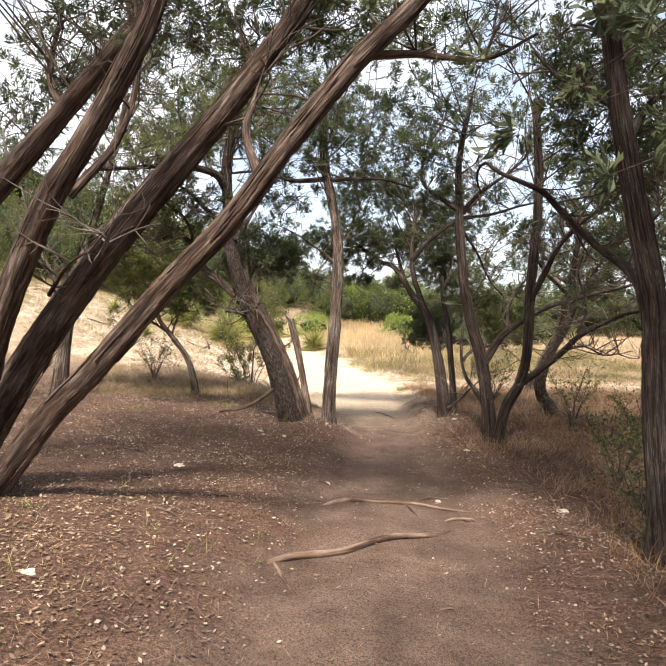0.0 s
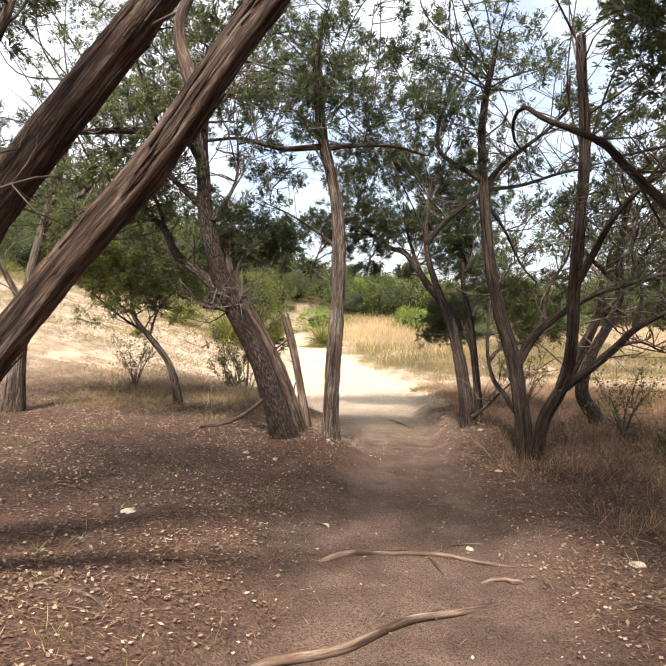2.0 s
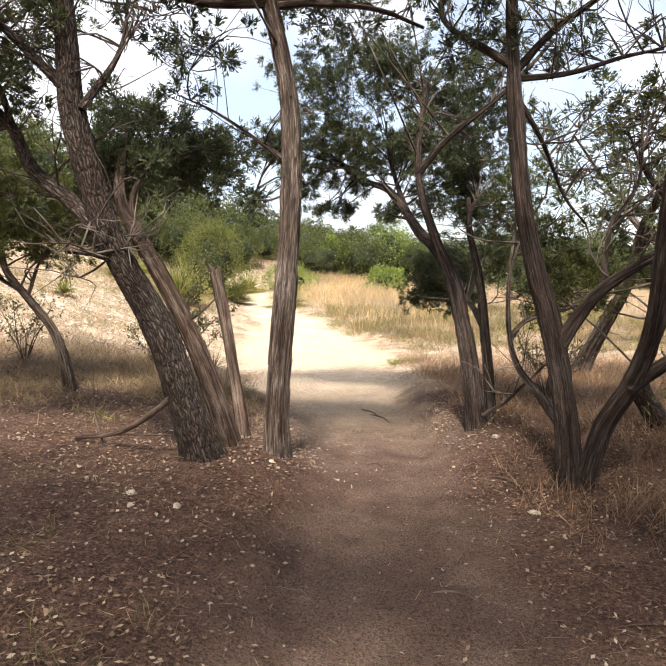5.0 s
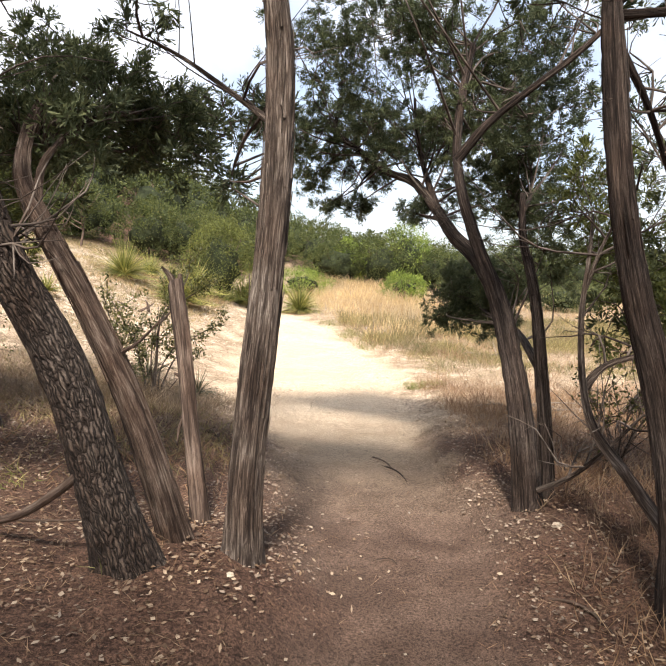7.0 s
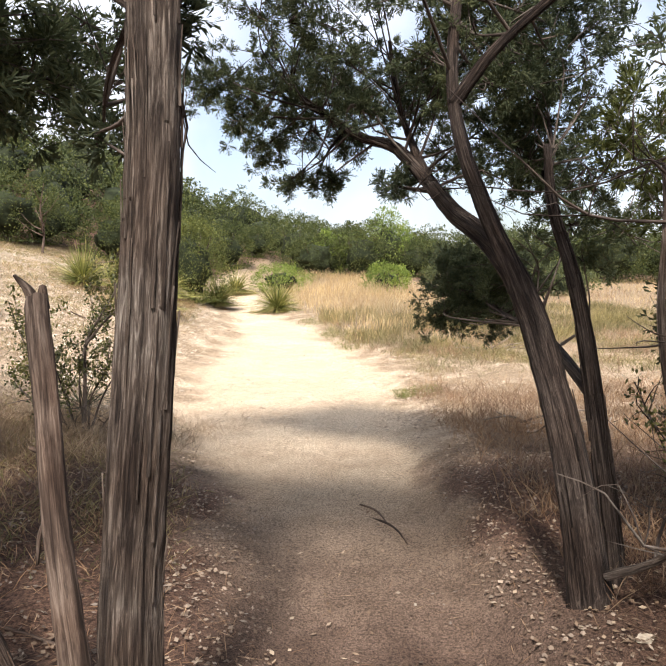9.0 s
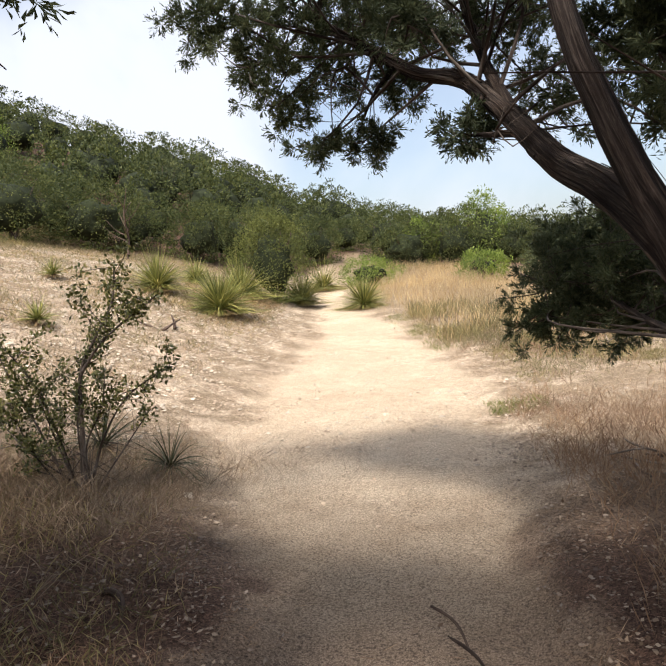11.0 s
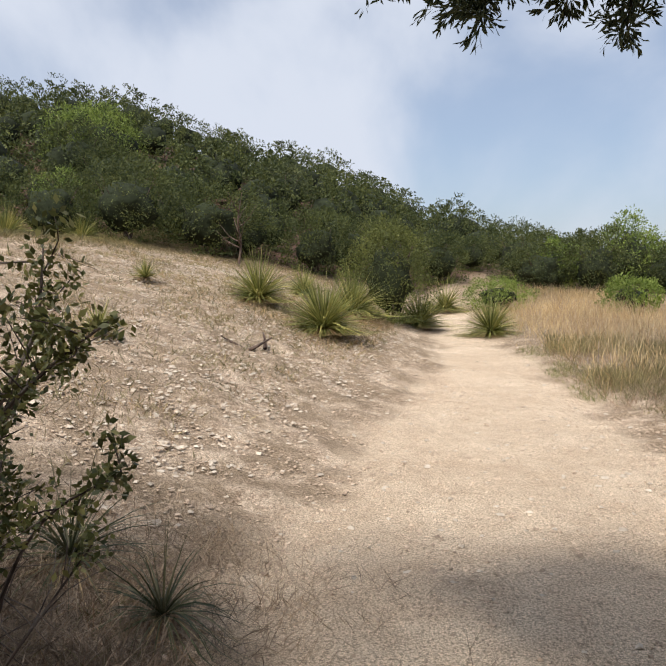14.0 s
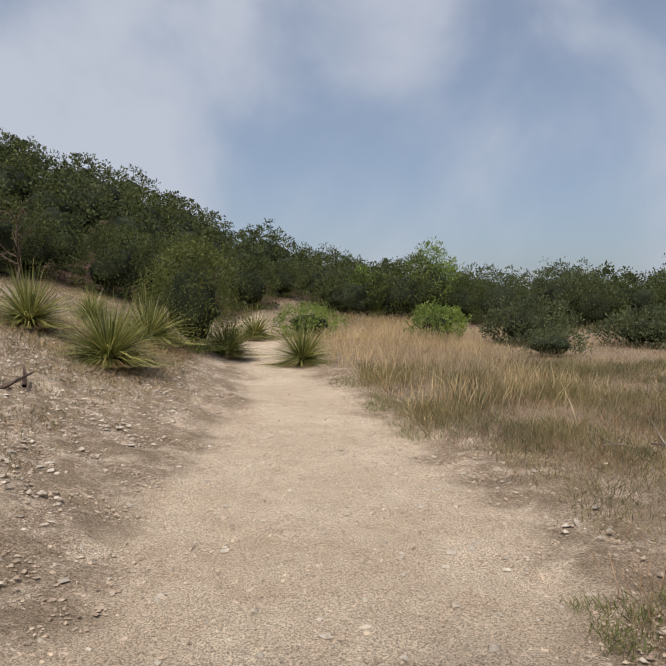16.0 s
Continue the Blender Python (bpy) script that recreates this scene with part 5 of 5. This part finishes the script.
bushy("juniper_bush", "rounded young juniper bush between the sotols", -3.7, 29.4, 2.9, 1.15, 90, 150, 0.075, CEDAR_YOUNG, 60)
bushy("green_bush", "fresh green bush behind the tall grass", -1.3, 38.5, 1.2, 1.3, 40, 110, 0.09, LIME_LEAF, 61)
bushy("green_bush", "light green sapling at the edge of the woods", 3.5, 37.5, 1.3, 1.0, 40, 90, 0.11, LIME_LEAF, 62)
bushy("green_bush", "low bush in the grass below the woods", 6.4, 36.0, 1.5, 1.5, 50, 110, 0.12, OAK_LEAF, 63)
bushy("green_bush", "low bush in the tan grass", 10.2, 35.5, 1.2, 1.6, 50, 110, 0.12, OAK_LEAF, 64)
bushy("green_bush", "small bush in the tan grass", 5.9, 31.5, 0.8, 1.0, 30, 80, 0.08, OAK_LEAF, 65)
bushy("lime_tree", "tree in bright spring green above the juniper woods", 4.7, 50.0, 4.0, 1.7, 60, 110, 0.13, LIME_LEAF, 66, "tree")
bushy("lime_tree", "tree in bright spring green on the hillside", -24.0, 44.5, 4.2, 2.7, 80, 130, 0.13, LIME_LEAF, 67, "tree")
bushy("lime_tree", "pale green tree at the edge of the woods", 11.5, 48.0, 3.2, 2.2, 60, 110, 0.13, OAK_LEAF, 68, "tree")
bushy("lime_tree", "light green tree in the woods", 1.2, 47.0, 2.6, 1.2, 34, 60, 0.17, LIME_LEAF, 69, "tree")
bushy("lime_tree", "young tree in fresh green among the junipers", -18.4, 34.7, 2.5, 1.2, 40, 70, 0.13, LIME_LEAF, 71, "tree")
bushy("lime_tree", "light green tree below the skyline", -13.5, 47.0, 3.6, 1.6, 40, 70, 0.17, OAK_LEAF, 72, "tree")
bushy("lime_tree", "light green low tree on the slope", -26.0, 36.0, 3.0, 2.2, 40, 70, 0.18, LIME_LEAF, 70, "tree")

# ---- woods on the hill ----
rw = np.random.default_rng(21)
spots = []
while len(spots) < 500:
    a, q = rw.uniform(-62, 78), rw.random()
    d = np.interp(a, EDGE_AZ, EDGE_D) + 52 * q ** 1.25
    x, y = -d * math.sin(radians(a)), 11 + d * math.cos(radians(a))
    gap = 1.9 + 0.014 * d
    if all((x - u) ** 2 + (y - v) ** 2 > gap * gap for u, v, _ in spots):
        spots.append((x, y, d - np.interp(a, EDGE_AZ, EDGE_D)))
protos = []
for k in range(5):
    g = np.random.default_rng(80 + k)
    girth = [0.5, 0.6, 0.45, 0.55, 0.65][k]
    off = Vector(g.uniform(0, 50, 3))
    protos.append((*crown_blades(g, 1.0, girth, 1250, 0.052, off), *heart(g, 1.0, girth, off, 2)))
fb, fw, fl, fd, hc, hf, seen = [], [], [], [], [], [], 0
front = []
for i, (x, y, deep) in enumerate(spots):
    if deep < 3.2:
        front.append((x, y))
        continue
    b, w, ln, wd, core, tri = protos[i % 5]
    tall = rw.uniform(2.5, 3.8) if deep > 8 else rw.uniform(2.3, 3.6)
    a = rw.uniform(0, 6.28)
    turn = np.array([[math.cos(a), -math.sin(a), 0], [math.sin(a), math.cos(a), 0], [0, 0, 1]])
    fb.append(b @ turn.T * tall + [x, y, up(x, y) - 0.1])
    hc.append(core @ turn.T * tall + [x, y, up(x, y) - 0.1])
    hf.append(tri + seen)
    seen += len(core)
    fw.append(w @ turn.T)
    fl.append(ln * tall)
    fd.append(wd * tall)
woods = new("woods", blades("woods", np.vstack(fb), np.vstack(fw), np.concatenate(fl), np.concatenate(fd) * 1.2, WOODS_LEAF, scale_leaf=True))
tagged(woods, "dense dark green juniper woods covering the hillside", "woods", kind="stuff")
# dark cores of all the hillside crowns, their shade held in the colour
inner = new("woods_inner_shade", quads("woods_inner_shade", np.vstack(hc), np.vstack(hf), INNER_SHADE, True))
tagged(inner, "dark cores that stand in for shade inside the hillside junipers", "woods", kind="stuff")
made = []
for k in range(4):
    made.append(bushy("hill_juniper", "bushy juniper at the foot of the wooded hill", -14 - 3 * k, 36 + 2 * k, 2.5 + 0.35 * k, 1.5 + 0.15 * k, 80, 95, 0.105, WOODS_LEAF, 90 + k, "tree", "junipers along the hill"))
for i, (x, y) in enumerate(front):
    s = rw.uniform(0.75, 1.15)
    ob = copy_thing(made[i % 4], pose(x, y, up(x, y) - 0.03, 0, 0, rw.uniform(0, 360)))
    ob.scale = (s, s, s * rw.uniform(0.85, 1.1))
snag = thing("dead_tree", "bare grey dead tree among the hillside junipers", "dead tree", at=(-9.9, 33.0, up(-9.9, 33.0)))
gs = np.random.default_rng(33)
part("trunk", tubes("trunk", [[(0, 0, -0.05, 0.05), (0.09, 0.05, 0.8, 0.04), (0.02, 0, 1.6, 0.028), (0.2, 0, 2.6, 0.008)]], BARK_DEAD, 10, 0.15, 0.08), snag)
for k in range(9):
    h = gs.uniform(0.5, 2.0)
    e = gs.normal(0, 0.7, 3)
    part("limb", tubes("limb", [[(0.06, 0, h, 0.025), (0.06 + e[0] * 0.5, e[1] * 0.5, h + 0.25, 0.015), (0.06 + e[0], e[1], h + 0.6 + 0.3 * e[2], 0.005)]], BARK_DEAD, 6, 0.2), snag)

# ---- grass, litter and stones ----
def scatter(n, x0, x1, y0, y1, keep, seed):
    """Places in a rectangle, kept by a chance that depends on the place."""
    g = np.random.default_rng(seed)
    x, y = g.uniform(x0, x1, n), g.uniform(y0, y1, n)
    k = g.random(n) < keep(x, y)
    x, y = x[k], y[k]
    return np.column_stack([x, y, land(x, y)[0]]), g


def edges(x, y):
    px, half = np.interp(y, PATH_Y, PATH_X), np.interp(y, PATH_Y, PATH_HALF)
    return px - half - x, x - px - half


def patchy(x, y, s=1.0):
    return 0.5 + 0.5 * np.sin(1.3 * s * x + 0.7 * np.sin(0.9 * s * y)) * np.sin(1.1 * s * y + 0.8 * np.sin(1.7 * s * x))


def grass(name, label, places, g, tall, width, lean, material, per=1):
    base = np.repeat(places, per, 0) + g.normal(0, 0.035 if per > 1 else 0.0, (len(places) * per, 3)) * [1, 1, 0]
    n = len(base)
    way = np.column_stack([g.normal(0, lean, n), g.normal(0, lean, n), np.ones(n)])
    h = np.repeat(np.broadcast_to(tall, len(places)), per) * g.uniform(0.55, 1.15, n)
    bend = np.column_stack([g.normal(0, 0.16, n), g.normal(0, 0.16, n), -np.abs(g.normal(0, 0.06, n))]) * h[:, None]
    ob = new(name, blades(name, base - [0, 0, 0.01], way, h, width, material, bend))
    return tagged(ob, label, "grass", kind="stuff")


def tall_zone(x, y):
    _, r = edges(x, y)
    return smooth(0.2, 1.6, r + 1.2 * patchy(x, y, 0.8) - 0.4) * smooth(20.5, 26.5, y + 0.1 * x + 3.0 * patchy(x, y, 1.1) - 1.5) * (1 - smooth(46, 50, y)) * (0.3 + 0.7 * patchy(x, y, 0.55)) * (1 - 0.6 * smooth(3.0, 6, x))


p, g = scatter(70000, -2, 20, 19, 46, tall_zone, 100)
grass("tall_grass", "tall dry golden bluestem grass beside the trail", p, g, 0.8 * (0.55 + 0.6 * patchy(p[:, 0], p[:, 1], 0.7)) * (1 - 0.55 * smooth(2.8, 5.5, p[:, 0])), 0.009, 0.2, STRAW, 1)


def short_right(x, y):
    _, r = edges(x, y)
    return smooth(0.0, 0.5, r) * smooth(13.5, 17, y) * (1 - 0.7 * smooth(24, 27, y)) * (0.1 + 0.9 * patchy(x, y, 1.4) ** 2) * (0.45 + 0.55 * smooth(18, 21, y))


p, g = scatter(34000, 0.5, 14, 12.5, 40, short_right, 101)
grass("dry_grass", "short dry brown grass and weeds on the open ground", p, g, 0.28, 0.006, 0.45, RUST_GRASS, 3)
p, g = scatter(60000, 0.5, 10, 15.5, 29, lambda x, y: smooth(0.15, 0.8, edges(x, y)[1]) * smooth(16, 18.5, y) * (1 - 0.8 * smooth(27, 30, y) * (1 - smooth(3, 5, x))) * patchy(x, y, 1.1) ** 1.5, 106)
grass("weeds", "knee-high brown and green weeds in front of the tall grass", p, g, (0.16 + 0.26 * smooth(18, 23, p[:, 1])) * (0.4 + 0.8 * patchy(p[:, 0], p[:, 1], 2.3)), 0.006, 0.5, WEEDS, 3)
p, g = scatter(7000, -1, 4, 20.5, 27, lambda x, y: smooth(-0.1, 0.1, edges(x, y)[1]) * (1 - smooth(0.3, 0.8, edges(x, y)[1])) * patchy(x, y, 2.0), 102)
grass("green_grass", "low green grass along the trail edge", p, g, 0.16, 0.007, 0.5, GREEN_GRASS, 3)


p, g = scatter(160, 1.4, 2.0, 15.3, 15.9, lambda x, y: np.ones_like(x), 107)
grass("grass_tuft", "small green grass tuft at the gravel edge", p, g, 0.1, 0.006, 0.5, GREEN_GRASS, 4)


def rusty(x, y):
    _, r = edges(x, y)
    right = smooth(0.12, 0.5, r) * smooth(7.2, 8.6, y) * (1 - smooth(14.5, 16.5, y)) * (1 - smooth(4, 6, r))
    near = smooth(0.5, 1.0, r) * (1 - smooth(7.5, 8.5, y)) * 0.9
    return (1.3 * right + near) * (0.3 + 0.7 * patchy(x, y, 2.1))


def shaded_left(x, y):
    l, _ = edges(x, y)
    return smooth(0.1, 0.6, l) * smooth(9.0, 10.5, y) * (1 - smooth(12.8, 14.2, y + 0.2 * l)) * (1 - smooth(3, 4.5, l)) * (0.3 + 0.7 * patchy(x, y, 2.1))


p, g = scatter(52000, -5.5, 6, 3, 16, rusty, 103)
grass("rusty_grass", "fine rust-brown dry grass in the shade at the trail edge", p, g, 0.21, 0.0045, 0.5, RUST_GRASS, 3)


p, g = scatter(30000, -5.5, 1, 8.5, 15, shaded_left, 109)
cut = g.random(len(p)) < 0.45
grass("bank_weeds", "matted olive-brown weeds on the shaded bank", p[cut], g, 0.13, 0.0045, 0.8, WEEDS, 3)
grass("rusty_grass", "short matted brown grass under the shrub", p[~cut], g, 0.12, 0.004, 0.9, RUST_GRASS, 3)


def bank_tufts(x, y):
    l, _ = edges(x, y)
    foot = np.interp(np.degrees(np.arctan2(-x, y - 11)), EDGE_AZ, EDGE_D) - np.hypot(x, y - 11)
    return (0.7 * np.exp(-((foot - 0.8) / 1.5) ** 2) + 0.8 * np.exp(-((l - 11) / 1.1) ** 2)) * smooth(0.8, 2.0, l) + smooth(0.8, 2.0, l) * smooth(13, 15, y) * (0.9 * patchy(x, y, 1.7) ** 2 + 0.25 * patchy(x, y, 4.1) + 1.5 * np.exp(-((x + 4.3) ** 2 + (y - 24.6) ** 2) / 4.5) + 1.4 * np.exp(-((x + 3.0) ** 2 + (y - 28.0) ** 2) / 4.0)) * (1 - smooth(13, 16, l))


p, g = scatter(90000, -18, 0, 13, 38, bank_tufts, 104)
half = g.random(len(p)) < 0.5
grass("bank_weeds", "low brown weeds in patches on the stony bank", p[half], g, 0.16 + 0.14 * smooth(9, 11, edges(p[half, 0], p[half, 1])[0]), 0.008, 0.7, WEEDS, 3)
p = p[~half]
grass("bank_grass", "sparse dry grass tufts on the stony bank", p, g, 0.12 + 0.25 * np.exp(-((p[:, 0] + 3.8) ** 2 + (p[:, 1] - 26) ** 2) / 8), 0.008, 0.6, DRY_BANK, 2)
p, g = scatter(3500, -5, -0.4, 2, 10, lambda x, y: 0.3 * (patchy(x, y, 2.6) ** 6), 105)
grass("litter_grass", "thin pale grass tufts among fallen leaves", p, g, 0.13, 0.004, 0.8, GREEN_GRASS, 8)


def brushy(x, y):
    return (1 - smooth(-1.0, -0.6, x)) * np.exp(-((x + 1.45) ** 2 / 0.9 + (y - 12.3) ** 2 / 0.7)) + 0.45 * np.exp(-((x + 2.4) ** 2 / 1.2 + (y - 12.2) ** 2 / 1.5)) + 0.5 * np.exp(-((x + 1.5) ** 2 / 0.5 + (y - 13.6) ** 2 / 0.5))


p, g = scatter(11000, -4.5, 0.2, 10.2, 14.6, brushy, 108)
grass("dry_brush", "tangled brown dead stalks under the evergreen shrub", p, g, 0.22, 0.0042, 0.8, BRUSH, 4)


def leaf_fall(x, y):
    l, r = edges(x, y)
    s = np.maximum(l, r)
    return (0.06 + 0.94 * smooth(-0.35, 0.35, s)) * (1 - smooth(10.5, 13, y)) * (0.3 + 0.7 * patchy(x, y, 1.9))


p, g = scatter(110000, -5, 5, 1.2, 13, leaf_fall, 110)
n = len(p)
flat = np.column_stack([g.normal(size=n), g.normal(size=n), g.normal(0, 0.25, n)])
litter = new("leaf_litter", blades("leaf_litter", p + [0, 0, 0.012], flat, g.uniform(0.014, 0.038, n), g.uniform(0.009, 0.022, n), LITTER, cross=np.column_stack([g.normal(0, 0.35, n), g.normal(0, 0.35, n), np.ones(n)])))
tagged(litter, "curled pale brown fallen oak leaves on the grove floor", "leaf litter", kind="stuff")
p, g = scatter(60000, -5, 5, 1.2, 13, leaf_fall, 111)
n = len(p)
flat = np.column_stack([g.normal(size=n), g.normal(size=n), g.normal(0, 0.1, n)])
needles = new("twig_litter", blades("twig_litter", p + [0, 0, 0.01], flat, g.uniform(0.04, 0.15, n), 0.0035, RUST_GRASS, cross=np.column_stack([np.zeros(n), np.zeros(n), np.ones(n)])))
tagged(needles, "fine dry twigs and stalks on the grove floor", "twig litter", kind="stuff")


def pebbles(name, label, places, g, size, material, round_stone=False):
    """Small angular stones, half sunk."""
    bm = bmesh.new()
    bmesh.ops.create_icosphere(bm, subdivisions=1, radius=1.0)
    ball = np.array([v.co[:] for v in bm.verts])
    tri = np.array([[v.index for v in f.verts] for f in bm.faces])
    bm.free()
    if not round_stone:
        ball = np.array([(1, 0, 0), (0, 1, 0), (-1, 0, 0), (0, -1, 0), (0, 0, 1), (0.5, 0.5, 0.8), (-0.5, -0.4, 0.8)], float)
        tri = np.array([(0, 1, 5), (1, 4, 5), (0, 5, 4), (1, 2, 4), (2, 6, 4), (2, 3, 6), (3, 4, 6), (3, 0, 4)])
    n, k = len(places), len(ball)
    s = size * np.minimum(np.exp(g.normal(0, 0.5, n)), 2.2)
    shape = ball[None] * (1 + g.normal(0, 0.2, (n, k, 1)) + g.normal(0, 0.12, (n, k, 3))) * (s[:, None] * np.column_stack([g.uniform(0.7, 1.4, n), g.uniform(0.7, 1.4, n), g.uniform(0.35, 0.7, n)]))[:, None]
    a = g.uniform(0, 6.28, n)
    x = shape[..., 0] * np.cos(a)[:, None] - shape[..., 1] * np.sin(a)[:, None]
    y = shape[..., 0] * np.sin(a)[:, None] + shape[..., 1] * np.cos(a)[:, None]
    co = np.stack([x, y, shape[..., 2]], -1) + (places + np.column_stack([np.zeros(n), np.zeros(n), s * 0.12]))[:, None]
    idx = (tri[None] + (np.arange(n) * k)[:, None, None]).reshape(-1, tri.shape[1])
    ob = new(name, quads(name, co.reshape(-1, 3), idx, material))
    return tagged(ob, label, "pebbles", kind="stuff")


def gravel(x, y):
    l, r = edges(x, y)
    s = np.maximum(l, r)
    verge = np.exp(-((s - 0.05) / 0.28) ** 2)
    return smooth(11.8, 14.5, y) * (0.9 * verge + 0.4 * smooth(11, 14, y)) * (1 - 0.85 * smooth(0.4, 0.9, r)) * (0.35 + 0.65 * patchy(x, y, 2.3)) + 0.4 * smooth(0.2, 1.0, l) * smooth(13, 15.5, y) * (1 - smooth(5, 9, l))


p, g = scatter(80000, -6, 3, 8, 24, gravel, 120)
pebbles("gravel", "small pale limestone pebbles strewn over the trail", p, g, 0.009, PEBBLE)
p, g = scatter(24000, -0.9, 2.6, 7.6, 14.5, lambda x, y: np.exp(-((np.maximum(*edges(x, y)) - 0.08) / 0.22) ** 2) * smooth(7.6, 9, y) * (0.3 + 0.7 * patchy(x, y, 2.7)), 122)
pebbles("verge_stones", "loose grey-brown stones along both edges of the trail", p, g, 0.0065, VERGE)
p, g = scatter(62000, -12, 3, 12, 31, lambda x, y: 0.6 * smooth(0.3, 1.2, edges(x, y)[0]) * (1 - smooth(7, 10, edges(x, y)[0])) * smooth(14, 15.5, y) + 0.06 * smooth(13, 15, y), 121)
pebbles("rubble", "larger loose limestone chips on the stony bank", p, g, 0.016, LIMESTONE)

ROCKS = [(-1.27, 5.72, 0.055), (-1.43, 3.3, 0.035), (-0.79, 7.6, 0.032), (-0.52, 7.5, 0.022), (1.62, 9.2, 0.03), (-0.92, 12.67, 0.045), (-0.07, 8.26, 0.018), (-0.74, 7.42, 0.022), (-0.04, 6.34, 0.025), (0.96, 6.15, 0.028), (-1.9, 14.2, 0.045), (-2.6, 15.5, 0.05), (-3.6, 15.2, 0.06), (-4.4, 16.3, 0.07), (-2.2, 14.1, 0.05), (1.96, 5.79, 0.04), (1.57, 8.04, 0.03)]
for i, (x, y, s) in enumerate(ROCKS):
    g = np.random.default_rng(200 + i)
    bm = bmesh.new()
    bmesh.ops.create_icosphere(bm, subdivisions=3, radius=1.0)
    for v in bm.verts:
        d = 1 + 0.5 * noise.noise(v.co * 1.3 + Vector((i * 3.1, 0, 0))) + 0.22 * noise.noise(v.co * 3.0 + Vector((i, 5, 0)))
        v.co = Vector((v.co.x * 1.25, v.co.y * 0.9, v.co.z * 0.55)) * d * s
    me = bpy.data.meshes.new("rock")
    bm.to_mesh(me)
    bm.free()
    me.materials.append(LIMESTONE)
    ob = new("rock", me)
    ob.location, ob.rotation_euler = (x, y, up(x, y) - s * 0.1), (0, 0, g.uniform(0, 6.28))
    tagged(ob, "pale limestone rock half sunk in the ground", "rock", "loose rocks")
